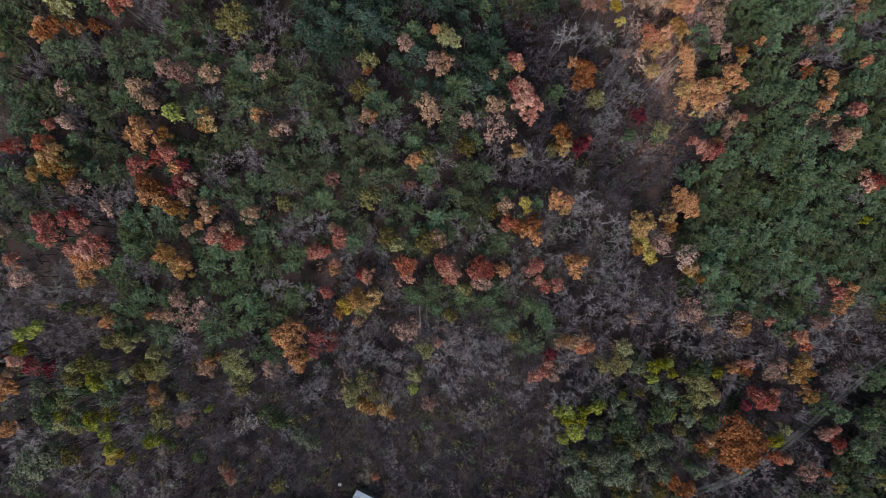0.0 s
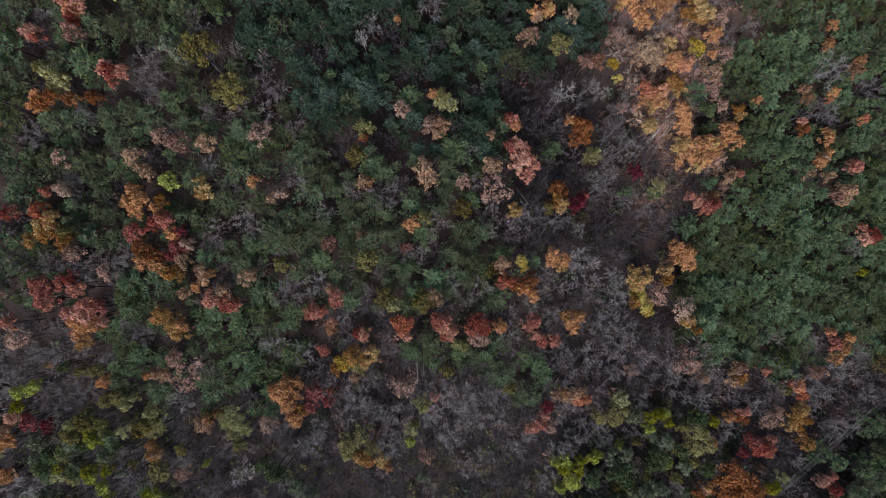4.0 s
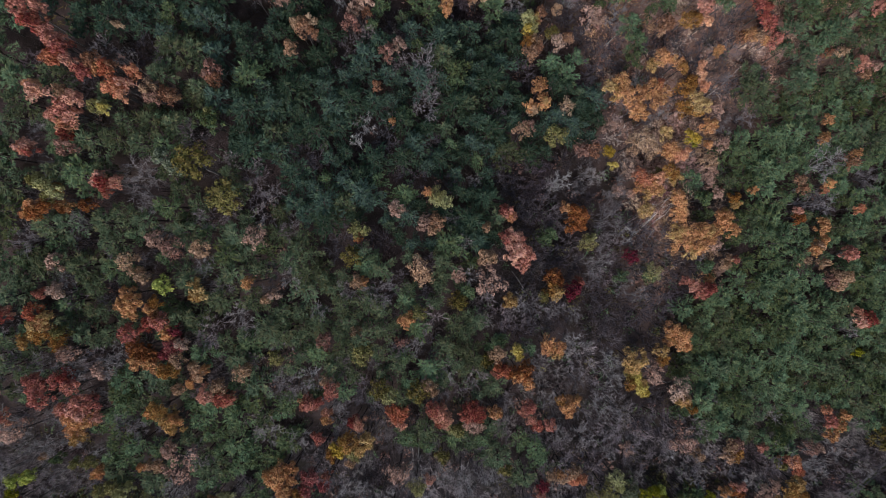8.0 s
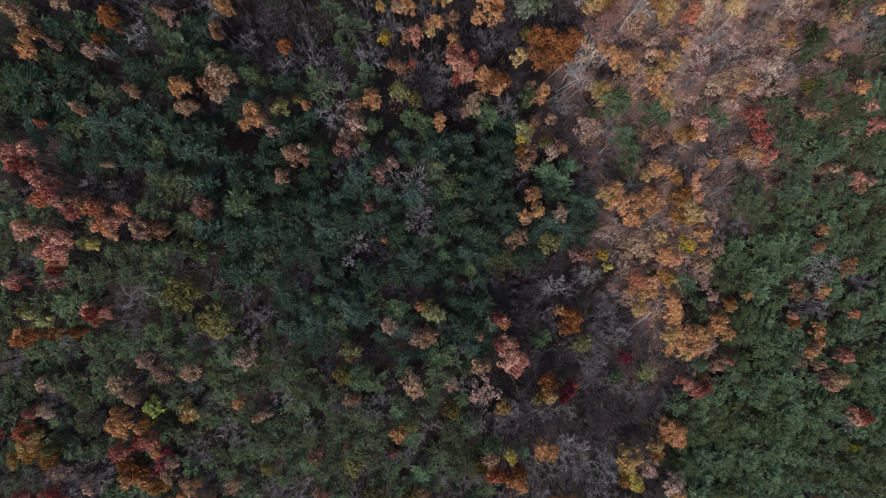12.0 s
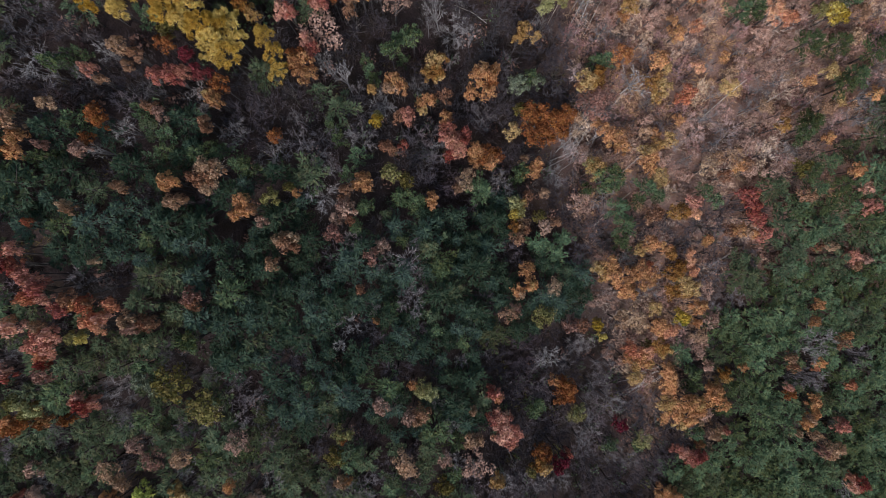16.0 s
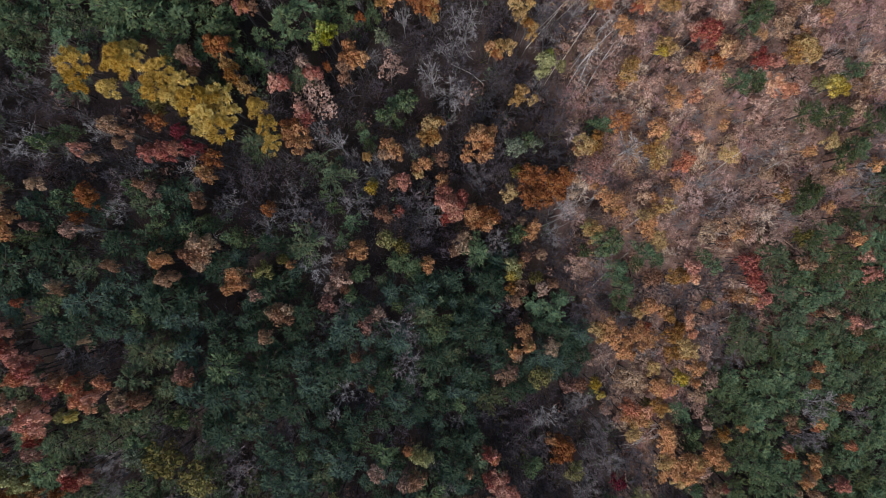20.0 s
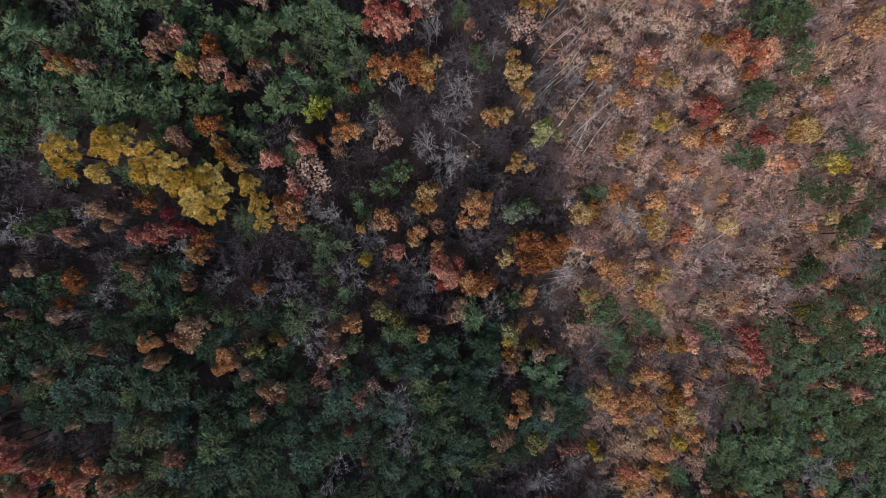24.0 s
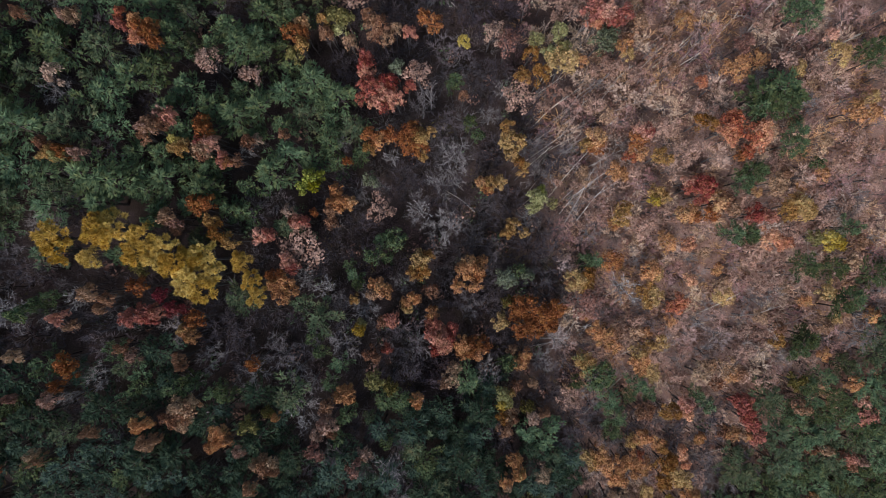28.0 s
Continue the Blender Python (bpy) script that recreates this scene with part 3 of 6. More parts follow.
plant('go', -13.8, -9.7, 2.3)
plant('go', -19.1, -11.8, 1.5)
plant('go', 63.3, -16.4, 1.7)
plant('go', -26.4, -19.5, 1.5)
plant('go', 78.6, -24.2, 2.1)
plant('go', 77.1, -26.2, 2.4)
plant('go', 80.3, -26.8, 1.4)
plant('go', 76.8, -28.1, 1.7)
plant('go', 78.7, -28.7, 1.6)
plant('go', -15.9, -30.2, 1.9)
plant('go', -11.6, -31.0, 1.9)
plant('go', -16.5, -31.4, 1.6)
plant('go', 80.3, -32.6, 1.8)
plant('gp', 3.7, 111.9, 1.5)
plant('gp', -1.9, 102.9, 1.5)
plant('gp', 2.9, 95.6, 1.9)
plant('gp', 33.0, 84.0, 2.6)
plant('gp', -11.2, 83.6, 1.8)
plant('gp', -39.1, 83.2, 1.4)
plant('gp', 65.5, 80.8, 1.7)
plant('gp', 24.0, 75.5, 2.0)
plant('gp', -40.0, 70.8, 1.0)
plant('gp', -1.5, 56.6, 2.2)
plant('gp', -12.3, 43.5, 1.2)
plant('gp', -38.5, 39.1, 1.1)
plant('gp', 22.9, 39.1, 2.3)
plant('gp', 14.5, 17.5, 2.1)
plant('gr', 2.5, 110.4, 2.2)
plant('gr', -7.9, 104.4, 1.3)
plant('gr', -20.4, 102.4, 1.2)
plant('gr', -3.5, 99.3, 1.7)
plant('gr', 2.5, 97.2, 1.5)
plant('gr', -6.2, 96.8, 1.3)
plant('gr', 1.2, 94.3, 1.4)
plant('gr', -13.3, 85.6, 1.8)
plant('gr', -40.2, 84.6, 1.2)
plant('gr', -9.7, 82.3, 1.3)
plant('gr', -42.1, 80.5, 1.5)
plant('gr', 64.9, 78.0, 3.1)
plant('gr', -17.3, 77.3, 1.2)
plant('gr', -37.2, 73.4, 1.9)
plant('gr', -13.2, 70.7, 2.2)
plant('gr', -1.0, 58.3, 1.4)
plant('gr', 48.7, 54.4, 2.9)
plant('gr', -0.6, 54.4, 1.6)
plant('gr', -1.1, 50.4, 3.0)
plant('gr', 69.0, 41.8, 3.8)
plant('gr', 27.3, 40.6, 2.1)
plant('gr', 20.7, 38.3, 1.6)
plant('gr', 25.8, 37.6, 1.9)
plant('gr', 33.0, 36.7, 2.6)
plant('gr', 69.8, 35.7, 2.3)
plant('gr', 66.9, 35.2, 2.5)
plant('gr', -42.9, 34.9, 2.0)
plant('gr', 71.2, 33.9, 1.9)
plant('gr', 34.3, 33.7, 2.4)
plant('gr', -42.2, 33.1, 1.7)
plant('gr', 32.1, 32.7, 3.1)
plant('gr', -52.9, 30.3, 1.9)
plant('gr', 35.4, 29.6, 2.9)
plant('gr', 31.1, 28.5, 2.4)
plant('gr', 31.2, 24.3, 2.7)
plant('gr', 5.9, 21.7, 1.8)
plant('gr', 30.0, 21.6, 2.7)
plant('gr', 37.4, 20.4, 1.5)
plant('gr', -14.7, 20.2, 1.6)
plant('gr', -26.0, 20.0, 1.2)
plant('gr', -13.8, 19.4, 1.4)
plant('gr', 35.2, 19.3, 2.0)
plant('gr', 39.4, 17.3, 2.0)
plant('gr', -18.4, 16.8, 1.7)
plant('gr', 13.5, 15.0, 1.4)
plant('gr', -6.1, 10.0, 2.0)
plant('gr', -63.4, 8.7, 2.3)
plant('gr', -60.0, 8.2, 2.1)
plant('gr', -51.6, 7.8, 2.5)
plant('gr', -34.6, 4.8, 1.3)
plant('gr', -26.1, 4.4, 2.0)
plant('gr', -24.4, 3.0, 2.7)
plant('gr', -52.3, -2.7, 2.6)
plant('gr', 28.7, -4.2, 2.2)
plant('gr', 36.0, -4.3, 3.3)
plant('gr', -50.9, -4.7, 2.2)
plant('gr', -69.4, -7.1, 1.8)
plant('gr', 30.7, -7.5, 1.8)
plant('gr', -58.0, -7.6, 1.8)
plant('gr', -71.3, -9.6, 2.0)
plant('gr', 34.5, -9.9, 2.6)
plant('gr', -3.2, -15.8, 3.1)
plant('gr', -46.7, -16.0, 2.5)
plant('gr', 5.0, -17.3, 3.7)
plant('gr', -15.3, -18.0, 2.9)
plant('gr', -35.8, -18.1, 2.4)
plant('gr', -13.3, -20.3, 3.0)
plant('gr', -17.6, -21.4, 2.7)
plant('gr', -10.1, -21.5, 2.5)
plant('gr', -30.3, -23.4, 2.7)
plant('gr', 6.6, -23.9, 3.5)
plant('gr', -23.1, -24.7, 2.5)
plant('gr', 29.5, -26.4, 2.6)
plant('gr', -26.4, -26.9, 2.7)
plant('gr', 16.7, -28.5, 3.4)
plant('gr', -9.8, -28.6, 3.1)
plant('gr', 27.3, -28.8, 2.9)
plant('gr', -48.2, -29.6, 2.0)
plant('gr', -50.2, -31.4, 1.5)
plant('gr', -92.6, -42.1, 4.7)
plant('gr', -66.6, -49.0, 2.9)
plant('gy', 27.9, 118.6, 1.5)
plant('gy', 26.9, 118.3, 2.1)
plant('gy', -1.0, 115.0, 1.3)
plant('gy', -5.0, 99.6, 1.4)
plant('gy', 16.2, 85.4, 2.0)
plant('gy', 19.2, 85.4, 1.5)
plant('gy', -38.5, 39.1, 1.6)
plant('gy', -37.5, 38.7, 1.4)
plant('gy', -3.3, -35.8, 1.6)
plant('gy', -28.3, -37.7, 2.2)
plant('gy', -26.2, -39.1, 1.9)
plant('gy', 46.2, -41.1, 2.4)
plant('gy', 43.2, -42.3, 2.8)
plant('gy', -84.3, -44.8, 3.8)
plant('gy', 27.2, -45.0, 2.4)
plant('gy', 39.6, -45.4, 2.4)
plant('gy', 35.3, -46.0, 3.1)
plant('gy', 45.9, -46.2, 2.4)
plant('gy', -92.4, -48.4, 4.4)
plant('gy', 57.3, -48.4, 1.4)
plant('gy', 37.9, -48.6, 3.1)
plant('gy', 56.0, -49.0, 2.1)
plant('gy', 29.9, -49.7, 3.4)
plant('gy', 36.1, -49.9, 2.4)
plant('gy', 32.4, -51.7, 2.4)
plant('gy', -98.8, -54.3, 3.8)
plant('la', -34.6, 92.4, 2.4)
plant('la', -36.6, 91.7, 2.6)
plant('la', -40.9, 91.0, 2.5)
plant('la', -31.7, 90.4, 2.8)
plant('la', -29.4, 89.7, 2.4)
plant('la', -40.2, 89.3, 2.1)
plant('la', -32.6, 89.0, 2.1)
plant('la', -37.1, 88.6, 1.5)
plant('la', -30.4, 88.3, 2.2)
plant('la', -25.3, 88.0, 2.5)
plant('la', -28.6, 88.0, 2.4)
plant('la', -26.8, 87.2, 2.6)
plant('la', -21.2, 87.2, 1.6)
plant('la', -24.4, 86.5, 2.0)
plant('la', -27.4, 85.1, 2.5)
plant('la', -20.3, 85.0, 1.8)
plant('la', -25.7, 84.3, 2.7)
plant('la', -19.3, 82.7, 1.8)
plant('ol', -14.2, 115.8, 1.3)
plant('ol', 16.8, 81.7, 1.3)
plant('ol', -4.3, 69.7, 1.7)
plant('ol', -2.0, 69.5, 1.5)
plant('ol', -18.2, 66.5, 1.0)
plant('ol', -20.1, 65.2, 1.5)
plant('ol', 19.5, 64.2, 1.4)
plant('ol', 21.2, 45.7, 2.3)
plant('ol', 41.2, 40.6, 1.2)
plant('ol', -56.5, 36.7, 1.4)
plant('ol', -11.7, 29.5, 1.7)
plant('ol', 20.4, 18.4, 1.4)
plant('ol', 9.6, 6.6, 1.4)
plant('ol', -9.2, 2.1, 2.2)
plant('ol', 4.8, -7.7, 1.5)
plant('ol', 74.7, -19.7, 1.4)
plant('ol', -53.5, -21.3, 2.0)
plant('ol', -64.9, -21.4, 2.1)
plant('ol', -55.3, -22.5, 1.7)
plant('ol', -67.9, -23.2, 2.1)
plant('ol', -79.2, -44.0, 2.7)
plant('or', 3.3, 122.1, 1.1)
plant('or', 4.4, 121.8, 1.5)
plant('or', -13.8, 119.5, 1.3)
plant('or', -31.0, 117.4, 1.0)
plant('or', -32.7, 117.1, 1.4)
plant('or', 30.4, 116.9, 1.3)
plant('or', -31.9, 116.6, 1.4)
plant('or', -1.8, 106.0, 1.4)
plant('or', -4.5, 105.8, 1.6)
plant('or', 27.1, 105.3, 1.9)
plant('or', -3.4, 105.1, 1.6)
plant('or', 32.5, 104.4, 1.6)
plant('or', 27.5, 104.1, 1.6)
plant('or', 32.3, 103.4, 1.3)
plant('or', 44.4, 101.8, 0.9)
plant('or', -8.0, 101.8, 0.8)
plant('or', -23.0, 100.7, 0.8)
plant('or', 30.3, 100.6, 1.6)
plant('or', 31.3, 100.1, 1.1)
plant('or', 10.9, 100.0, 0.7)
plant('or', 11.7, 99.9, 1.2)
plant('or', 12.6, 98.7, 1.0)
plant('or', -9.6, 97.8, 1.3)
plant('or', 47.1, 97.5, 0.9)
plant('or', -8.8, 96.7, 1.6)
plant('or', -10.3, 96.6, 0.9)
plant('or', -7.7, 96.4, 1.1)
plant('or', 42.7, 96.0, 1.8)
plant('or', -8.5, 95.5, 1.4)
plant('or', 39.7, 95.0, 1.6)
plant('or', 42.6, 94.9, 1.3)
plant('or', -12.5, 94.6, 0.7)
plant('or', 39.1, 94.6, 1.3)
plant('or', 40.5, 94.2, 1.1)
plant('or', 31.1, 93.6, 1.1)
plant('or', 37.3, 91.9, 0.9)
plant('or', 9.9, 88.0, 1.5)
plant('or', 31.5, 87.8, 2.0)
plant('or', 12.1, 87.5, 1.0)
plant('or', 36.4, 86.6, 1.7)
plant('or', 11.3, 86.6, 1.5)
plant('or', 9.0, 86.2, 1.8)
plant('or', -16.0, 84.9, 1.5)
plant('or', -17.7, 84.5, 1.1)
plant('or', 10.4, 84.4, 1.8)
plant('or', 26.0, 84.2, 1.2)
plant('or', 8.2, 83.9, 1.3)
plant('or', -3.7, 83.8, 1.7)
plant('or', -15.3, 83.7, 1.3)
plant('or', -16.7, 83.4, 1.5)
plant('or', -2.9, 83.3, 1.2)
plant('or', 57.2, 83.0, 1.1)
plant('or', 1.6, 81.9, 1.2)
plant('or', 0.5, 81.5, 1.5)
plant('or', 65.9, 80.8, 1.3)
plant('or', 4.6, 80.0, 1.3)
plant('or', -27.2, 78.6, 1.2)
plant('or', -26.8, 77.9, 1.0)
plant('or', 30.1, 77.2, 1.8)
plant('or', 31.8, 75.9, 2.1)
plant('or', 60.7, 74.9, 1.1)
plant('or', 32.3, 74.6, 1.5)
plant('or', 9.2, 74.4, 1.8)
plant('or', 36.5, 72.5, 1.8)
plant('or', 11.5, 72.5, 1.5)
plant('or', 19.3, 72.4, 1.3)
plant('or', 8.7, 72.2, 1.3)
plant('or', -49.0, 71.5, 1.4)
plant('or', 19.9, 71.3, 1.1)
plant('or', 49.2, 71.2, 1.4)
plant('or', 37.0, 71.2, 1.2)
plant('or', 19.0, 70.8, 1.6)
plant('or', 66.1, 70.2, 1.4)
plant('or', -49.7, 70.2, 1.2)
plant('or', -8.1, 69.3, 1.0)
plant('or', -8.5, 68.4, 1.6)
plant('or', -9.2, 67.7, 1.1)
plant('or', -7.7, 67.7, 1.3)
plant('or', -32.6, 67.5, 1.2)
plant('or', -32.2, 66.8, 0.8)
plant('or', -32.9, 66.4, 0.8)
plant('or', -17.2, 66.2, 0.8)
plant('or', 2.0, 66.1, 1.3)
plant('or', 2.5, 65.2, 0.9)
plant('or', -23.7, 64.5, 1.4)
plant('or', -24.5, 63.7, 0.9)
plant('or', -23.5, 63.4, 1.1)
plant('or', -25.5, 62.5, 1.0)
plant('or', 51.2, 61.4, 1.5)
plant('or', 53.5, 60.5, 1.0)
plant('or', 47.1, 59.7, 1.0)
plant('or', 39.1, 59.5, 1.1)
plant('or', 46.4, 59.3, 1.0)
plant('or', 38.3, 59.0, 1.6)
plant('or', 41.0, 58.1, 1.6)
plant('or', 32.4, 55.4, 1.9)
plant('or', 38.0, 54.9, 1.9)
plant('or', 18.2, 54.7, 1.6)
plant('or', 33.5, 53.9, 2.2)
plant('or', 39.6, 53.9, 1.6)
plant('or', 36.4, 53.5, 1.9)
plant('or', 38.5, 52.5, 1.7)
plant('or', 18.3, 51.9, 1.6)
plant('or', 34.9, 51.5, 2.0)
plant('or', 16.8, 51.0, 1.4)
plant('or', -44.8, 50.9, 1.3)
plant('or', 36.0, 50.6, 1.7)
plant('or', 67.1, 48.7, 1.1)
plant('or', 48.6, 48.7, 1.1)
plant('or', 47.8, 48.2, 1.7)
plant('or', -7.1, 46.9, 0.7)
plant('or', 67.3, 46.3, 1.1)
plant('or', 48.3, 45.2, 1.0)
plant('or', 42.6, 44.6, 2.0)
plant('or', 41.3, 44.1, 1.4)
plant('or', 73.7, 43.4, 1.0)
plant('or', 69.6, 38.8, 1.0)
plant('or', 37.5, 38.6, 1.2)
plant('or', 40.5, 38.4, 1.8)
plant('or', 56.9, 37.1, 0.9)
plant('or', 44.4, 36.2, 1.8)
plant('or', -1.5, 35.9, 1.0)
plant('or', 45.2, 34.7, 1.8)
plant('or', 23.7, 34.5, 1.2)
plant('or', 44.7, 33.3, 1.8)
plant('or', 52.8, 32.8, 1.2)
plant('or', 45.7, 32.8, 1.2)
plant('or', -59.2, 32.7, 1.4)
plant('or', -54.2, 32.6, 1.2)
plant('or', 13.4, 32.3, 1.1)
plant('or', 53.4, 31.9, 1.9)
plant('or', -60.3, 31.8, 0.9)
plant('or', 70.2, 31.1, 1.6)
plant('or', 52.6, 30.5, 1.5)
plant('or', 54.5, 30.4, 1.6)
plant('or', 46.9, 30.3, 2.4)
plant('or', 70.9, 30.2, 1.2)
plant('or', 48.9, 29.7, 2.1)
plant('or', 50.0, 28.7, 1.8)
plant('or', 46.2, 27.9, 2.4)
plant('or', 70.8, 27.8, 1.2)
plant('or', 48.7, 27.3, 2.1)
plant('or', 44.8, 26.9, 1.2)
plant('or', 70.3, 26.8, 1.5)
plant('or', -28.8, 21.4, 1.2)
plant('or', -11.6, 21.2, 1.0)
plant('or', -47.7, 19.7, 1.4)
plant('or', -46.6, 18.4, 1.7)
plant('or', -48.5, 17.6, 1.7)
plant('or', -45.1, 17.2, 1.2)
plant('or', -47.4, 16.4, 1.5)
plant('or', -44.0, 15.5, 1.3)
plant('or', -61.9, 15.3, 1.8)
plant('or', -5.0, 15.0, 1.6)
plant('or', -43.1, 13.4, 1.3)
plant('or', 46.6, 10.6, 1.9)
plant('or', 48.9, 10.1, 1.9)
plant('or', 21.0, 9.8, 1.6)
plant('or', 48.0, 9.0, 2.5)
plant('or', -47.6, 8.7, 1.9)
plant('or', 46.3, 8.5, 1.4)
plant('or', 22.2, 8.3, 1.7)
plant('or', 20.5, 8.3, 1.3)
plant('or', -45.7, 8.3, 1.7)
plant('or', 49.8, 7.9, 1.6)
plant('or', -38.2, 6.4, 1.0)
plant('or', -40.8, 4.3, 1.1)
plant('or', 15.4, 3.2, 1.5)
plant('or', 17.1, 2.2, 1.5)
plant('or', -60.3, -1.3, 2.1)
plant('or', -48.0, -1.3, 1.1)
plant('or', -58.1, -1.8, 1.9)
plant('or', -44.2, -2.3, 1.4)
plant('or', 26.2, -2.6, 1.5)
plant('or', 24.6, -3.1, 2.0)
plant('or', -19.3, -3.4, 1.4)
plant('or', 10.5, -3.5, 1.6)
plant('or', -59.9, -3.7, 1.9)
plant('or', 25.8, -4.7, 1.5)
plant('or', 84.8, -8.1, 1.3)
plant('or', 84.6, -9.9, 1.7)
plant('or', -51.9, -11.7, 1.0)
plant('or', -58.7, -12.1, 1.1)
plant('or', 84.0, -12.3, 1.7)
plant('or', -59.4, -13.2, 1.1)
plant('or', -26.5, -14.0, 1.2)
plant('or', -29.1, -14.5, 2.1)
plant('or', -31.6, -15.5, 1.2)
plant('or', -27.7, -16.2, 2.1)
plant('or', -29.8, -16.7, 2.4)
plant('or', 24.0, -17.6, 1.3)
plant('or', -29.0, -18.9, 2.1)
plant('or', -41.7, -20.0, 1.2)
plant('or', -42.7, -20.5, 1.5)
plant('or', -28.1, -21.2, 2.1)
plant('or', -27.7, -22.3, 1.5)
plant('or', 62.3, -25.9, 1.4)
plant('or', -85.2, -26.2, 2.2)
plant('or', -54.8, -26.6, 1.2)
plant('or', -85.1, -27.5, 1.6)
plant('or', -54.2, -28.4, 1.3)
plant('or', -89.0, -29.4, 1.6)
plant('or', 80.8, -31.3, 1.4)
plant('or', 59.0, -31.4, 1.4)
plant('or', -14.3, -32.1, 1.3)
plant('or', -10.5, -32.9, 1.1)
plant('or', -95.2, -38.6, 2.1)
plant('or', -97.0, -41.0, 1.8)
plant('or', 58.3, -41.5, 1.7)
plant('or', 54.3, -52.8, 1.4)
plant('pg', 49.5, 118.9, 1.9)
plant('pg', 48.4, 118.7, 1.3)
plant('pg', 56.3, 113.9, 1.5)
plant('pg', 57.1, 112.7, 1.3)
plant('pg', 47.1, 109.9, 2.5)
plant('pg', 44.8, 109.0, 2.3)
plant('pg', 47.9, 108.2, 2.3)
plant('pg', 44.3, 107.7, 1.5)
plant('pg', 46.1, 107.6, 1.9)
plant('pg', 49.3, 104.9, 1.5)
plant('pg', 49.4, 103.3, 1.5)
plant('pg', 45.4, 100.1, 1.6)
plant('pg', 46.6, 99.4, 1.6)
plant('pg', 45.1, 98.8, 1.4)
plant('pg', 60.2, 93.1, 1.4)
plant('pg', 47.4, 92.3, 1.5)
plant('pg', 46.1, 91.9, 1.7)
plant('pg', 48.4, 91.2, 1.3)
plant('pg', 55.7, 88.1, 1.9)
plant('pg', 59.3, 87.8, 1.7)
plant('pg', 65.0, 86.3, 2.2)
plant('pg', -43.0, 83.3, 0.8)
plant('pg', 62.5, 83.1, 2.2)
plant('pg', -43.6, 83.0, 1.2)
plant('pg', -44.1, 82.6, 1.1)
plant('pg', 62.0, 81.9, 1.9)
plant('pg', 58.3, 77.7, 1.3)
plant('pg', 57.8, 76.5, 2.2)
plant('pg', 57.3, 75.2, 1.6)
plant('pg', 61.7, 71.4, 1.8)
plant('pg', -24.2, 70.1, 1.1)
plant('pg', 59.8, 69.7, 1.6)
plant('pg', -23.6, 69.4, 1.4)
plant('pg', 64.7, 68.1, 1.8)
plant('pg', 62.5, 44.8, 2.2)
plant('pg', 56.3, 43.8, 2.2)
plant('pg', 62.7, 41.5, 3.2)
plant('pg', 58.1, 41.2, 3.4)
plant('pg', 56.6, 39.1, 2.3)
plant('pk', 7.6, 114.6, 1.3)
plant('pk', 6.9, 113.5, 0.9)
plant('pk', -2.9, 91.7, 1.1)
plant('pk', -4.0, 90.9, 1.1)
plant('pk', 29.1, 88.6, 1.4)
plant('pk', -2.9, 88.0, 1.2)
plant('pk', 28.1, 87.8, 1.6)
plant('pk', -8.3, 86.7, 0.9)
plant('pk', -7.5, 85.5, 1.3)
plant('pk', -7.1, 84.3, 1.1)
plant('pk', -36.8, 76.6, 1.1)
plant('pk', -12.9, 76.2, 1.1)
plant('pk', -36.2, 75.9, 1.0)
plant('pk', -43.8, 75.1, 1.5)
plant('pk', -12.2, 74.5, 1.3)
plant('pk', -32.9, 73.9, 1.3)
plant('pk', -44.1, 73.8, 1.2)
plant('pk', -27.8, 72.5, 1.2)
plant('pk', -9.6, 71.9, 1.6)
plant('pk', -26.8, 71.6, 1.2)
plant('pk', -33.9, 71.3, 1.3)
plant('pk', 16.2, 70.4, 1.1)
plant('pk', -25.5, 70.3, 1.2)
plant('pk', -34.9, 70.2, 0.8)
plant('pk', -46.8, 69.7, 1.3)
plant('pk', -10.8, 69.4, 1.3)
plant('pk', -48.0, 69.3, 1.1)
plant('pk', 37.5, 67.8, 1.9)
plant('pk', 45.3, 67.5, 1.2)
plant('pk', 38.9, 66.9, 1.3)
plant('pk', 36.4, 66.6, 1.3)
plant('pk', -2.8, 66.2, 2.1)
plant('pk', 0.6, 65.9, 1.3)
plant('pk', -1.2, 65.6, 1.7)
plant('pk', -8.1, 64.7, 1.6)
plant('pk', 33.2, 64.5, 1.9)
plant('pk', 34.3, 61.8, 1.9)
plant('pk', 24.7, 59.9, 1.9)
plant('pk', 20.5, 59.5, 2.3)
plant('pk', -3.2, 59.1, 1.4)
plant('pk', 34.2, 59.1, 1.7)
plant('pk', 22.9, 57.5, 2.1)
plant('pk', 3.1, 56.0, 2.4)
plant('pk', 4.0, 53.6, 1.9)
plant('pk', 46.8, 39.7, 1.9)
plant('pk', 47.9, 38.2, 1.2)
plant('pk', 50.8, 33.4, 1.6)
plant('pk', 49.5, 32.5, 1.2)
plant('pk', 21.0, 29.7, 1.9)
plant('pk', 20.5, 28.1, 1.6)
plant('pk', 52.7, 23.8, 1.2)
plant('pk', 51.4, 22.8, 1.7)
plant('pk', 12.1, 9.6, 1.1)
plant('pk', 17.3, 8.7, 1.6)
plant('pk', -61.9, 1.7, 1.1)
plant('pk', -52.4, -7.6, 2.0)
plant('pk', -5.6, -8.7, 2.1)
plant('pk', -3.5, -9.2, 1.7)
plant('pk', 9.1, -9.4, 2.2)
plant('pk', -34.9, -11.1, 2.1)
plant('pk', -54.6, -11.1, 1.8)
plant('pk', 16.8, -11.2, 2.0)
plant('pk', -33.3, -12.7, 1.9)
plant('pk', 19.1, -12.9, 2.5)
plant('pk', -36.2, -13.7, 2.4)
plant('pk', -38.3, -15.2, 1.9)
plant('pk', 21.0, -15.3, 1.8)
plant('pk', -42.1, -16.2, 2.1)
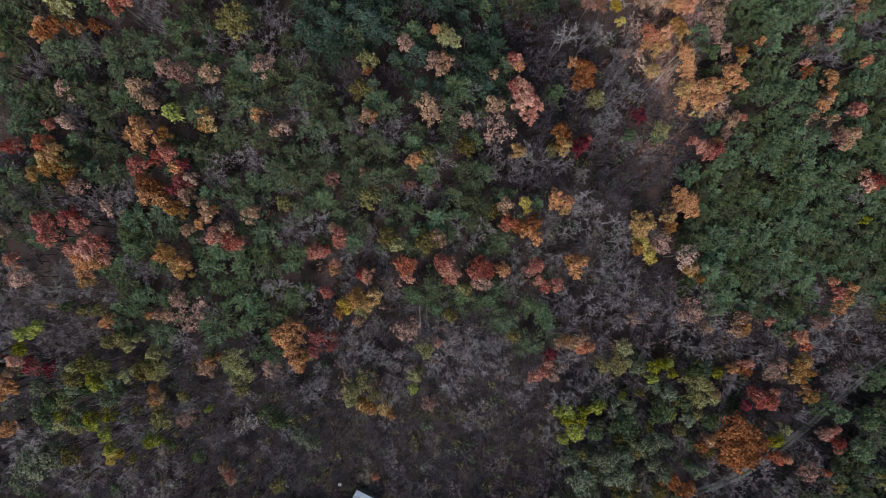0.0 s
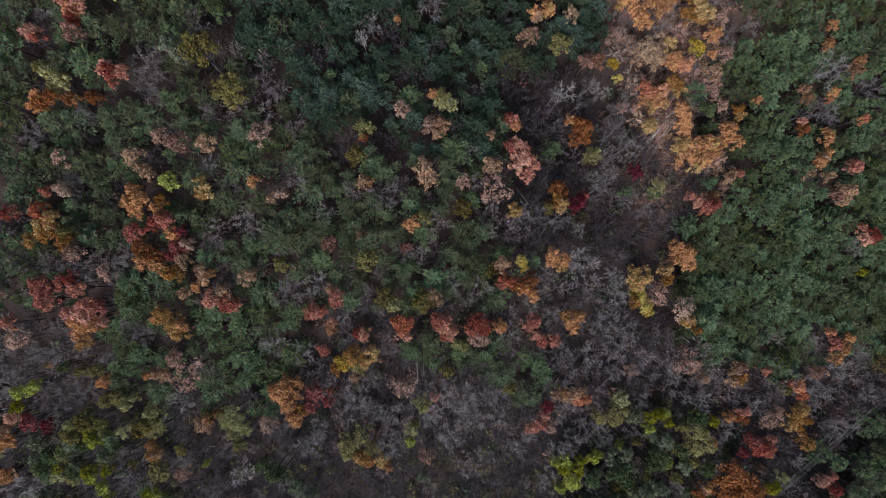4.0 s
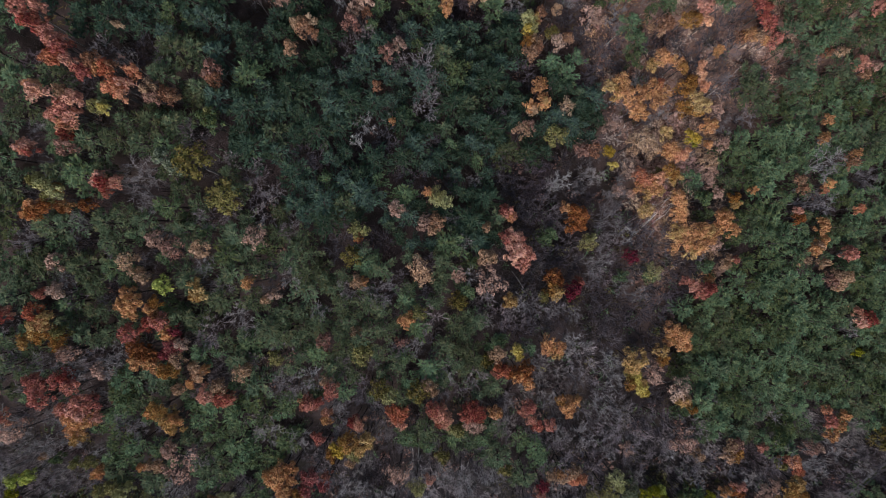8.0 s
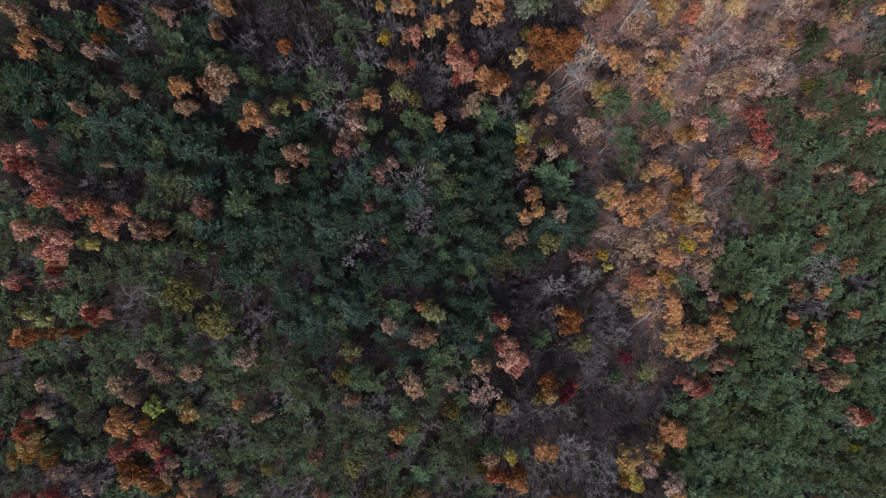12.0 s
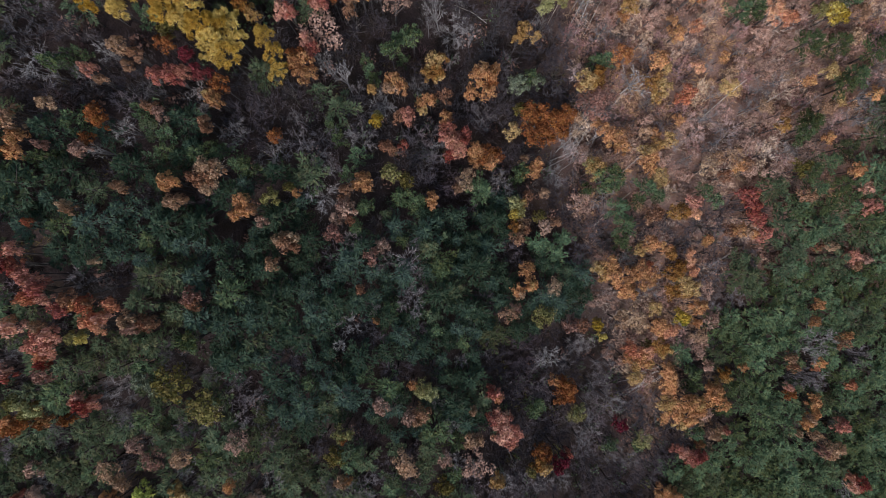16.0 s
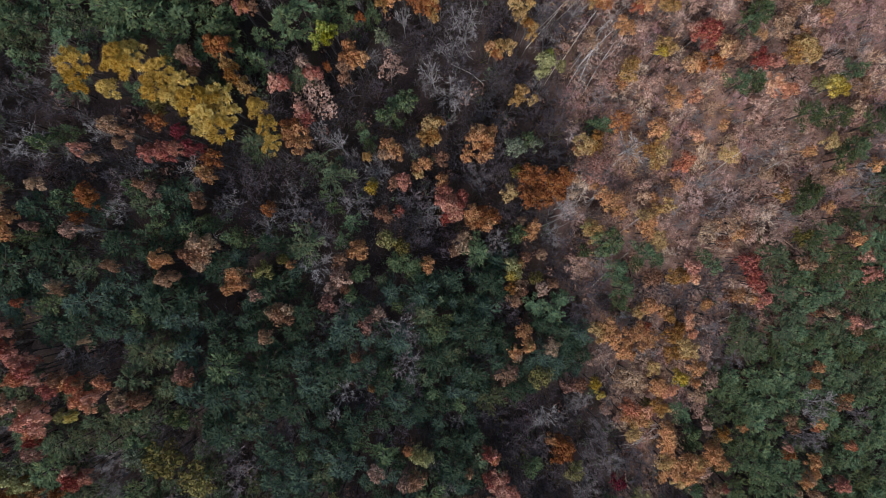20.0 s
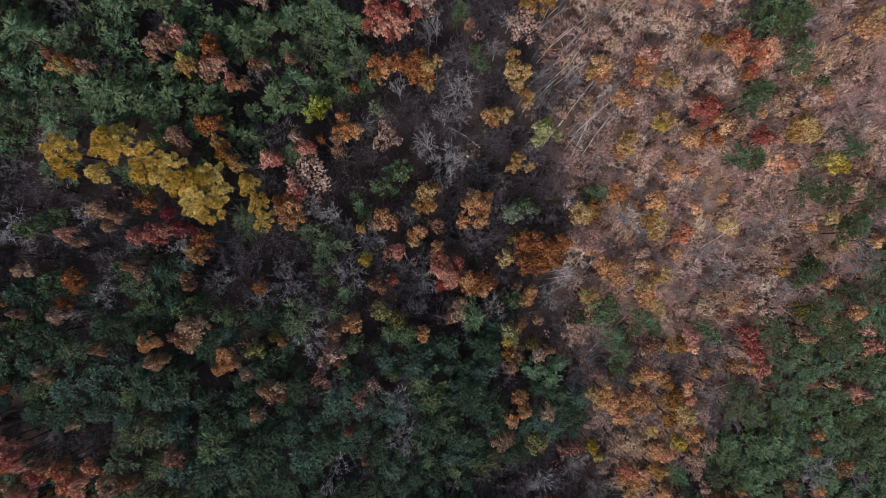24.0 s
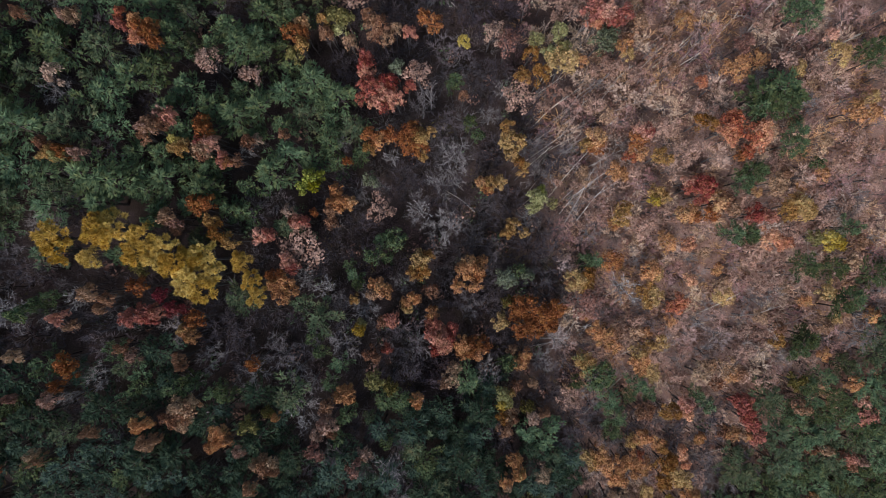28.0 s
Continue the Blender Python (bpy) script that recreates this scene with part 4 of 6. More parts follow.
plant('pk', -43.6, -19.9, 1.7)
plant('pk', 85.3, -33.8, 1.7)
plant('pk', 84.3, -36.4, 1.4)
plant('pr', -5.3, 63.7, 1.0)
plant('pr', -7.6, 30.1, 1.0)
plant('pr', -53.1, 4.7, 1.9)
plant('pr', 12.6, -14.0, 2.5)
plant('pt', 12.2, 120.1, 2.0)
plant('pt', 14.6, 118.7, 2.2)
plant('pt', -39.7, 117.2, 0.9)
plant('pt', 35.2, 116.2, 1.2)
plant('pt', 42.8, 115.4, 1.4)
plant('pt', -39.9, 109.7, 1.3)
plant('pt', -29.6, 106.4, 1.0)
plant('pt', -29.9, 105.6, 1.2)
plant('pt', -31.3, 104.8, 1.2)
plant('pt', -19.4, 104.3, 0.8)
plant('pt', -37.3, 100.5, 1.1)
plant('pt', -15.9, 94.9, 1.1)
plant('pt', -28.5, 92.6, 1.2)
plant('pt', 62.3, 87.1, 1.3)
plant('pt', 28.9, 82.6, 2.4)
plant('pt', 27.4, 81.2, 3.3)
plant('pt', -33.8, 75.7, 1.0)
plant('pt', -46.1, 71.1, 0.8)
plant('pt', -42.2, 71.0, 1.4)
plant('pt', -11.2, 64.8, 1.2)
plant('pt', -10.8, 64.1, 1.7)
plant('pt', -11.6, 62.8, 1.2)
plant('pt', 21.0, 62.4, 1.6)
plant('pt', -21.8, 61.6, 1.1)
plant('pt', -12.5, 60.3, 1.7)
plant('pt', -6.1, 58.5, 1.5)
plant('pt', -7.0, 57.2, 1.7)
plant('pt', 71.8, 56.5, 1.3)
plant('pt', -31.0, 51.7, 1.5)
plant('pt', -31.7, 51.0, 1.1)
plant('pt', 15.9, 48.1, 1.4)
plant('pt', -38.4, 47.5, 1.3)
plant('pt', 26.6, 44.5, 1.7)
plant('pt', -50.7, 41.0, 1.7)
plant('pt', -39.9, 26.4, 2.1)
plant('pt', 74.3, 20.1, 1.5)
plant('pt', -59.0, 19.8, 1.5)
plant('pt', -25.6, 19.4, 1.3)
plant('pt', -18.4, 11.7, 1.6)
plant('pt', -40.4, 11.3, 1.3)
plant('pt', -5.6, 10.5, 1.3)
plant('pt', -57.9, 10.4, 2.0)
plant('pt', 48.3, -1.6, 2.9)
plant('pt', -44.8, -10.8, 3.6)
plant('pt', 51.5, -12.6, 3.3)
plant('pt', 62.8, -13.9, 1.7)
plant('pt', 81.0, -15.3, 1.4)
plant('pt', 79.9, -16.0, 2.0)
plant('pt', -32.3, -22.7, 2.1)
plant('pt', 22.3, -25.5, 2.0)
plant('pt', -2.7, -31.4, 2.0)
plant('pt', -49.4, -32.7, 2.1)
plant('pt', 83.9, -40.8, 1.8)
plant('pt', 57.7, -42.1, 1.7)
plant('pt', 80.1, -48.9, 2.8)
plant('rd', 26.8, 120.8, 1.5)
plant('rd', 28.5, 120.6, 1.5)
plant('rd', 0.6, 120.2, 0.8)
plant('rd', -5.1, 115.5, 1.5)
plant('rd', -5.9, 114.3, 0.9)
plant('rd', -4.8, 114.0, 1.5)
plant('rd', -1.8, 112.7, 1.8)
plant('rd', 0.2, 112.5, 1.1)
plant('rd', -4.8, 111.8, 2.0)
plant('rd', -2.9, 111.5, 2.0)
plant('rd', -5.9, 111.3, 1.1)
plant('rd', -1.0, 110.9, 1.8)
plant('rd', -3.7, 110.0, 1.6)
plant('rd', -2.6, 109.7, 1.1)
plant('rd', 39.9, 98.6, 1.8)
plant('rd', 40.9, 98.2, 1.5)
plant('rd', 39.4, 97.9, 1.5)
plant('rd', 40.5, 97.1, 1.3)
plant('rd', 47.6, 94.9, 1.5)
plant('rd', 48.8, 94.5, 1.3)
plant('rd', 47.2, 94.2, 1.0)
plant('rd', -14.9, 93.8, 0.9)
plant('rd', -18.0, 90.6, 0.9)
plant('rd', -30.5, 81.3, 1.2)
plant('rd', 4.2, 77.4, 1.5)
plant('rd', 5.6, 76.2, 1.5)
plant('rd', 4.7, 75.6, 2.0)
plant('rd', 6.8, 75.4, 1.5)
plant('rd', -2.3, 74.7, 1.0)
plant('rd', 6.1, 74.4, 1.8)
plant('rd', 4.9, 73.1, 1.3)
plant('rd', 52.4, 64.7, 1.8)
plant('rd', 53.5, 63.4, 1.5)
plant('rd', 69.3, 57.4, 1.3)
plant('rd', -50.8, 56.1, 1.2)
plant('rd', -52.1, 55.8, 1.4)
plant('rd', -50.6, 42.1, 0.9)
plant('rd', -56.3, 40.5, 1.1)
plant('rd', -46.7, 36.7, 1.4)
plant('rd', -47.6, 35.3, 1.1)
plant('rd', 26.6, 20.4, 1.2)
plant('rd', -61.5, 19.2, 1.1)
plant('rd', -66.9, 16.7, 1.1)
plant('rd', -67.7, 15.7, 1.5)
plant('rd', -46.0, 14.3, 1.5)
plant('rd', 82.0, 14.2, 1.2)
plant('rd', 84.1, 13.2, 1.9)
plant('rd', 12.2, 5.1, 1.1)
plant('rd', -60.2, 5.1, 1.8)
plant('rd', -36.0, 1.5, 1.9)
plant('rd', -34.7, 1.1, 1.4)
plant('rd', -23.0, -0.9, 1.4)
plant('rd', -72.8, -2.3, 1.6)
plant('rd', -0.4, -2.4, 2.0)
plant('rd', 0.6, -2.4, 1.7)
plant('rd', 6.8, -2.5, 1.8)
plant('rd', 0.6, -4.0, 1.7)
plant('rd', 1.6, -4.0, 2.0)
plant('rd', 5.8, -4.0, 1.8)
plant('rd', 7.9, -4.0, 1.8)
plant('rd', -14.5, -4.4, 1.4)
plant('rd', -13.5, -4.9, 1.7)
plant('rd', 1.1, -6.1, 1.2)
plant('rd', 19.9, -7.2, 1.5)
plant('rd', -20.5, -16.8, 1.2)
plant('rd', 72.9, -31.9, 1.4)
plant('rd', 70.3, -32.5, 2.3)
plant('rd', 71.7, -33.8, 2.1)
plant('rd', 87.8, -42.8, 1.6)
plant('rd', 88.5, -44.1, 1.2)
plant('ru', -13.1, 118.8, 1.0)
plant('ru', -14.5, 118.3, 1.5)
plant('ru', -31.3, 115.6, 1.2)
plant('ru', -30.4, 115.0, 0.9)
plant('ru', 0.9, 106.9, 1.4)
plant('ru', -25.0, 105.9, 1.2)
plant('ru', 0.5, 105.7, 2.2)
plant('ru', -25.3, 104.8, 1.5)
plant('ru', 2.5, 104.3, 1.7)
plant('ru', -39.1, 100.4, 1.1)
plant('ru', -24.9, 95.6, 1.2)
plant('ru', -25.5, 95.2, 1.7)
plant('ru', -26.1, 94.4, 1.2)
plant('ru', -17.0, 85.7, 1.8)
plant('ru', 11.7, 85.3, 1.5)
plant('ru', -32.8, 84.5, 1.4)
plant('ru', 18.1, 80.8, 2.1)
plant('ru', 23.7, 80.5, 2.1)
plant('ru', -26.2, 80.0, 1.5)
plant('ru', 19.9, 79.9, 2.5)
plant('ru', 21.7, 79.1, 2.4)
plant('ru', 23.0, 77.7, 1.8)
plant('ru', 19.1, 77.6, 2.5)
plant('ru', 21.4, 76.3, 1.8)
plant('ru', -40.6, 75.4, 1.6)
plant('ru', -40.1, 74.3, 1.2)
plant('ru', -19.9, 74.1, 1.3)
plant('ru', 12.9, 73.8, 1.6)
plant('ru', 10.1, 73.5, 2.2)
plant('ru', -41.8, 71.4, 1.0)
plant('ru', -50.3, 70.1, 0.8)
plant('ru', 24.9, 33.6, 1.5)
plant('ru', -56.8, 33.1, 1.4)
plant('ru', -51.2, 33.1, 1.2)
plant('ru', 25.5, 32.7, 2.1)
plant('ru', 66.4, 32.4, 1.3)
plant('ru', -58.3, 32.2, 1.4)
plant('ru', -55.2, 32.1, 0.9)
plant('ru', 26.6, 31.8, 1.8)
plant('ru', 27.2, 30.8, 1.2)
plant('ru', 24.9, 30.6, 1.5)
plant('ru', -12.2, 28.7, 1.0)
plant('ru', 21.6, 21.6, 1.9)
plant('ru', 22.7, 20.6, 1.2)
plant('ru', -47.4, 10.8, 2.0)
plant('ru', -46.3, 9.6, 2.0)
plant('ru', 16.4, 4.7, 1.7)
plant('ru', 14.8, 4.7, 1.7)
plant('ru', 13.8, 3.7, 1.2)
plant('ru', 65.0, -26.0, 1.7)
plant('ru', 64.7, -39.3, 4.3)
plant('ru', 56.4, -42.7, 1.7)
plant('ru', 67.4, -43.1, 3.9)
plant('ru', 62.9, -44.1, 4.3)
plant('ru', 65.4, -45.5, 3.9)
plant('ru', 49.8, -50.8, 2.4)
plant('ru', 52.4, -52.8, 2.4)
plant('sa', 26.0, 121.9, 2.1)
plant('sa', 27.8, 121.4, 1.8)
plant('sa', 29.8, 121.2, 1.5)
plant('sa', 0.4, 119.7, 1.1)
plant('sa', -33.8, 117.3, 0.8)
plant('sa', -5.5, 116.2, 1.1)
plant('sa', 52.3, 115.4, 0.9)
plant('sa', 33.3, 106.1, 1.3)
plant('sa', 32.7, 105.8, 1.6)
plant('sa', -28.8, 105.8, 1.2)
plant('sa', -24.2, 103.8, 1.0)
plant('sa', -25.9, 103.0, 1.2)
plant('sa', -24.5, 102.7, 1.2)
plant('sa', -23.6, 101.4, 1.2)
plant('sa', 38.9, 99.0, 1.0)
plant('sa', 49.6, 94.2, 1.0)
plant('sa', -13.6, 93.8, 0.9)
plant('sa', -14.3, 93.4, 1.3)
plant('sa', -18.0, 91.8, 1.1)
plant('sa', -19.0, 91.4, 1.3)
plant('sa', -16.0, 88.0, 1.5)
plant('sa', -15.0, 86.8, 1.1)
plant('sa', -33.8, 81.0, 0.8)
plant('sa', -32.3, 81.0, 1.4)
plant('sa', -31.1, 80.2, 1.0)
plant('sa', -40.7, 80.2, 1.0)
plant('sa', -33.2, 79.9, 1.2)
plant('sa', -2.1, 79.0, 1.4)
plant('sa', 7.3, 76.8, 1.3)
plant('sa', 3.4, 76.1, 1.2)
plant('sa', 68.5, 67.7, 1.2)
plant('sa', 50.7, 67.2, 1.0)
plant('sa', 51.7, 66.3, 1.7)
plant('sa', 43.5, 66.3, 1.0)
plant('sa', 44.0, 65.7, 1.3)
plant('sa', 70.3, 65.3, 1.7)
plant('sa', 54.0, 63.0, 1.3)
plant('sa', 55.2, 60.8, 1.6)
plant('sa', -50.5, 58.6, 1.2)
plant('sa', -51.9, 57.2, 1.6)
plant('sa', 69.9, 57.0, 1.6)
plant('sa', -50.1, 54.4, 1.4)
plant('sa', -49.3, 53.7, 1.6)
plant('sa', -48.7, 53.0, 1.4)
plant('sa', -48.3, 51.6, 1.0)
plant('sa', -46.5, 50.5, 1.5)
plant('sa', -41.2, 48.7, 1.1)
plant('sa', -53.0, 47.5, 1.5)
plant('sa', -48.4, 46.8, 1.3)
plant('sa', -50.1, 45.6, 1.7)
plant('sa', -51.8, 44.9, 1.1)
plant('sa', -49.3, 44.9, 1.5)
plant('sa', -56.5, 40.9, 1.3)
plant('sa', -48.3, 36.6, 0.9)
plant('sa', -45.7, 36.2, 1.1)
plant('sa', -47.7, 36.2, 1.6)
plant('sa', 12.3, 33.8, 1.1)
plant('sa', 65.2, 33.6, 0.9)
plant('sa', 12.8, 32.9, 1.7)
plant('sa', 13.9, 29.3, 2.0)
plant('sa', 12.9, 28.7, 1.4)
plant('sa', 15.0, 27.5, 2.3)
plant('sa', 77.2, 26.2, 1.2)
plant('sa', 76.3, 25.5, 1.8)
plant('sa', 14.5, 25.5, 2.3)
plant('sa', 16.1, 25.1, 2.0)
plant('sa', 55.9, 24.6, 1.0)
plant('sa', 15.6, 23.6, 1.4)
plant('sa', 47.9, 20.9, 1.2)
plant('sa', 49.4, 19.9, 1.4)
plant('sa', 53.1, 19.5, 1.2)
plant('sa', 52.0, 19.2, 1.5)
plant('sa', 50.6, 18.9, 1.5)
plant('sa', 51.2, 18.2, 1.2)
plant('sa', -43.7, 14.7, 1.8)
plant('sa', -48.3, 13.4, 2.0)
plant('sa', 83.1, 12.7, 1.6)
plant('sa', -61.7, 4.7, 1.8)
plant('sa', -65.6, 4.7, 1.6)
plant('sa', 11.2, 4.1, 1.1)
plant('sa', -59.2, 3.8, 1.8)
plant('sa', -65.0, 3.8, 2.1)
plant('sa', -18.1, 2.5, 1.6)
plant('sa', -37.6, 2.4, 1.9)
plant('sa', -64.1, 1.9, 2.4)
plant('sa', -17.9, 1.6, 1.4)
plant('sa', -58.8, 1.0, 2.1)
plant('sa', -57.1, 0.6, 1.6)
plant('sa', -20.5, 0.1, 1.1)
plant('sa', -61.9, -0.4, 1.6)
plant('sa', -22.0, -0.4, 1.9)
plant('sa', -59.3, -0.8, 2.4)
plant('sa', -56.6, -1.3, 1.3)
plant('sa', 17.4, -2.8, 1.8)
plant('sa', -19.3, -2.9, 1.1)
plant('sa', 16.4, -3.6, 1.2)
plant('sa', 11.6, -4.6, 1.2)
plant('sa', -6.5, -5.5, 1.4)
plant('sa', 18.2, -6.3, 1.2)
plant('sa', 21.5, -6.8, 1.5)
plant('sa', -21.3, -7.5, 1.4)
plant('sa', 82.6, -9.2, 1.7)
plant('sa', 69.2, -14.6, 1.2)
plant('sa', -1.0, -18.2, 1.2)
plant('sa', 75.6, -18.5, 1.4)
plant('sa', -78.6, -20.7, 1.5)
plant('sa', 21.0, -23.0, 1.3)
plant('sa', 65.5, -24.7, 1.4)
plant('sa', 20.6, -25.5, 1.6)
plant('sa', 18.9, -26.0, 1.6)
plant('sa', 68.3, -31.2, 1.4)
plant('sa', 86.4, -40.2, 1.2)
plant('sa', 85.2, -41.5, 1.8)
plant('sa', -43.5, -45.7, 1.3)
plant('sa', -13.8, -47.5, 1.0)
plant('so', 26.4, 120.1, 1.0)
plant('so', -33.9, 118.3, 1.0)
plant('so', -32.1, 115.5, 1.2)
plant('so', 38.6, 111.2, 0.9)
plant('so', 42.4, 106.9, 1.0)
plant('so', 42.3, 105.6, 1.7)
plant('so', 44.7, 105.1, 1.7)
plant('so', 41.8, 105.0, 1.5)
plant('so', 45.6, 104.7, 1.7)
plant('so', 42.7, 104.2, 1.2)
plant('so', 45.6, 103.4, 1.4)
plant('so', 31.7, 103.0, 1.1)
plant('so', 44.6, 102.5, 1.0)
plant('so', 40.6, 98.2, 1.0)
plant('so', 50.1, 91.6, 1.6)
plant('so', 51.2, 91.2, 1.6)
plant('so', 52.8, 90.8, 1.3)
plant('so', 40.3, 90.8, 1.3)
plant('so', 42.0, 85.5, 1.1)
plant('so', 41.1, 82.1, 1.4)
plant('so', 40.1, 81.7, 1.4)
plant('so', 44.3, 63.8, 1.1)
plant('so', -49.1, 61.0, 0.6)
plant('so', 45.0, 57.6, 0.8)
plant('so', 45.5, 56.2, 1.1)
plant('so', 38.9, 55.3, 1.1)
plant('so', 46.0, 54.8, 1.1)
plant('so', -49.6, 51.9, 1.2)
plant('so', -50.6, 51.6, 1.0)
plant('so', -43.9, 50.5, 1.3)
plant('so', -40.6, 50.2, 1.3)
plant('so', -42.5, 48.7, 1.5)
plant('so', -53.5, 48.3, 1.0)
plant('so', -43.3, 47.9, 1.3)
plant('so', -42.1, 47.5, 1.1)
plant('so', 44.9, 44.1, 1.1)
plant('so', 43.6, 43.6, 1.7)
plant('so', -50.5, 43.3, 1.3)
plant('so', 40.7, 40.2, 1.5)
plant('so', 37.9, 40.0, 1.8)
plant('so', 39.4, 39.4, 1.8)
plant('so', 69.9, 37.5, 0.7)
plant('so', 75.9, 34.1, 1.0)
plant('so', -63.3, 16.4, 1.8)
plant('so', 11.7, 4.9, 1.7)
plant('so', -7.9, -2.4, 1.1)
plant('so', -6.9, -2.9, 2.0)
plant('so', -6.0, -3.9, 2.0)
plant('so', 81.4, -6.9, 1.2)
plant('so', 27.5, -18.9, 1.3)
plant('so', 76.4, -19.1, 2.0)
plant('so', 29.4, -19.6, 1.3)
plant('so', 27.9, -20.1, 1.8)
plant('so', 77.9, -20.4, 1.4)
plant('so', 72.5, -45.9, 1.2)
plant('so', 74.4, -46.3, 1.8)
plant('so', 76.3, -47.0, 1.1)
plant('so', 85.3, -50.2, 0.9)
plant('ta', -5.1, 121.7, 1.1)
plant('ta', -4.3, 120.6, 1.5)
plant('ta', -3.2, 120.4, 1.5)
plant('ta', 31.8, 120.2, 1.3)
plant('ta', -1.3, 120.1, 0.9)
plant('ta', -2.1, 119.3, 1.3)
plant('ta', -9.9, 119.1, 0.9)
plant('ta', -3.6, 118.9, 1.3)
plant('ta', -10.6, 118.3, 1.1)
plant('ta', -7.3, 118.2, 1.1)
plant('ta', 30.0, 117.6, 1.0)
plant('ta', -38.9, 117.0, 1.1)
plant('ta', -43.8, 116.9, 0.9)
plant('ta', 35.9, 113.2, 1.0)
plant('ta', 8.5, 111.7, 0.9)
plant('ta', -29.3, 105.0, 1.0)
plant('ta', -16.1, 105.0, 0.9)
plant('ta', -30.7, 104.2, 1.4)
plant('ta', -19.8, 103.5, 1.1)
plant('ta', -31.5, 103.4, 1.0)
plant('ta', 53.1, 103.3, 1.3)
plant('ta', -25.4, 102.3, 1.4)
plant('ta', -40.8, 101.8, 0.9)
plant('ta', -21.1, 101.6, 1.0)
plant('ta', -25.7, 101.6, 0.8)
plant('ta', 49.9, 99.4, 1.0)
plant('ta', 49.1, 98.7, 1.5)
plant('ta', 50.0, 98.0, 1.2)
plant('ta', 43.1, 96.7, 1.5)
plant('ta', 44.5, 95.3, 1.3)
plant('ta', -10.0, 94.7, 1.3)
plant('ta', -29.0, 93.6, 1.4)
plant('ta', -10.0, 93.5, 1.1)
plant('ta', -28.2, 91.5, 0.8)
plant('ta', 61.1, 91.3, 1.5)
plant('ta', 61.3, 88.2, 1.6)
plant('ta', -37.4, 83.9, 1.4)
plant('ta', -36.0, 83.2, 1.0)
plant('ta', 4.2, 83.1, 1.5)
plant('ta', -4.5, 83.0, 1.4)
plant('ta', -36.6, 82.1, 0.8)
plant('ta', -39.9, 79.8, 0.8)
plant('ta', 60.3, 79.0, 1.4)
plant('ta', 54.9, 78.9, 1.1)
plant('ta', -3.3, 78.3, 1.2)
plant('ta', 32.9, 76.9, 1.8)
plant('ta', -34.4, 76.8, 1.0)
plant('ta', -45.7, 75.9, 1.0)
plant('ta', -27.8, 75.4, 1.0)
plant('ta', -49.9, 74.8, 1.6)
plant('ta', -28.1, 74.3, 0.8)
plant('ta', -49.4, 73.9, 1.2)
plant('ta', -4.8, 73.8, 1.4)
plant('ta', 17.5, 73.3, 1.0)
plant('ta', -4.4, 72.5, 0.9)
plant('ta', 48.3, 72.5, 2.0)
plant('ta', 46.1, 72.3, 1.4)
plant('ta', 50.3, 71.3, 1.4)
plant('ta', 45.2, 70.9, 2.0)
plant('ta', 8.0, 70.3, 1.3)
plant('ta', 47.2, 69.7, 1.4)
plant('ta', -26.5, 69.4, 0.9)
plant('ta', 7.1, 69.3, 1.8)
plant('ta', -28.2, 68.9, 1.7)
plant('ta', -27.2, 68.3, 1.5)
plant('ta', 6.6, 67.9, 1.0)
plant('ta', -29.5, 67.7, 1.1)
plant('ta', 20.9, 67.6, 1.1)
plant('ta', -28.9, 67.4, 1.5)
plant('ta', 18.1, 67.1, 1.3)
plant('ta', 59.5, 66.4, 1.5)
plant('ta', -28.0, 66.4, 1.3)
plant('ta', -38.9, 66.4, 0.8)
plant('ta', -11.2, 66.1, 1.4)
plant('ta', -38.7, 65.7, 0.7)
plant('ta', -32.9, 64.9, 0.8)
plant('ta', -31.7, 64.7, 1.3)
plant('ta', -31.0, 64.3, 0.8)
plant('ta', 39.2, 64.3, 1.0)
plant('ta', 38.4, 63.9, 1.6)
plant('ta', -22.8, 63.8, 0.9)
plant('ta', 37.6, 63.5, 1.1)
plant('ta', -44.5, 63.3, 0.8)
plant('ta', -44.2, 63.0, 0.7)
plant('ta', 22.5, 62.9, 1.1)
plant('ta', -10.5, 62.4, 1.0)
plant('ta', 17.2, 61.9, 1.6)
plant('ta', 52.4, 61.3, 1.3)
plant('ta', 50.5, 61.0, 1.3)
plant('ta', 18.2, 61.0, 1.1)
plant('ta', 16.2, 60.4, 1.6)
plant('ta', -19.5, 59.9, 0.9)
plant('ta', -18.4, 59.5, 1.4)
plant('ta', -20.2, 59.4, 0.9)
plant('ta', 65.9, 59.1, 1.0)
plant('ta', 64.3, 58.7, 1.0)
plant('ta', -19.2, 58.7, 1.6)
plant('ta', -17.7, 58.4, 0.9)
plant('ta', -41.8, 57.0, 0.6)
plant('ta', -20.6, 56.0, 1.2)
plant('ta', 71.4, 55.2, 1.0)
plant('ta', -44.9, 52.2, 1.3)
plant('ta', -9.0, 52.1, 0.9)
plant('ta', 22.8, 51.4, 1.9)
plant('ta', -42.8, 50.9, 1.0)
plant('ta', -30.8, 50.6, 1.3)
plant('ta', 16.8, 50.0, 1.1)
plant('ta', -38.9, 48.7, 1.5)
plant('ta', -50.4, 48.3, 1.0)
plant('ta', -37.3, 48.3, 1.5)
plant('ta', -36.4, 47.5, 1.1)
plant('ta', 14.9, 46.7, 1.9)
plant('ta', 37.6, 46.6, 2.6)
plant('ta', 35.8, 45.5, 2.0)
plant('ta', 38.9, 44.5, 2.0)
plant('ta', 28.7, 44.5, 1.7)
plant('ta', 73.2, 41.8, 1.4)
plant('ta', 65.7, 38.8, 1.4)
plant('ta', 65.5, 37.5, 1.1)
plant('ta', 0.5, 31.1, 1.6)
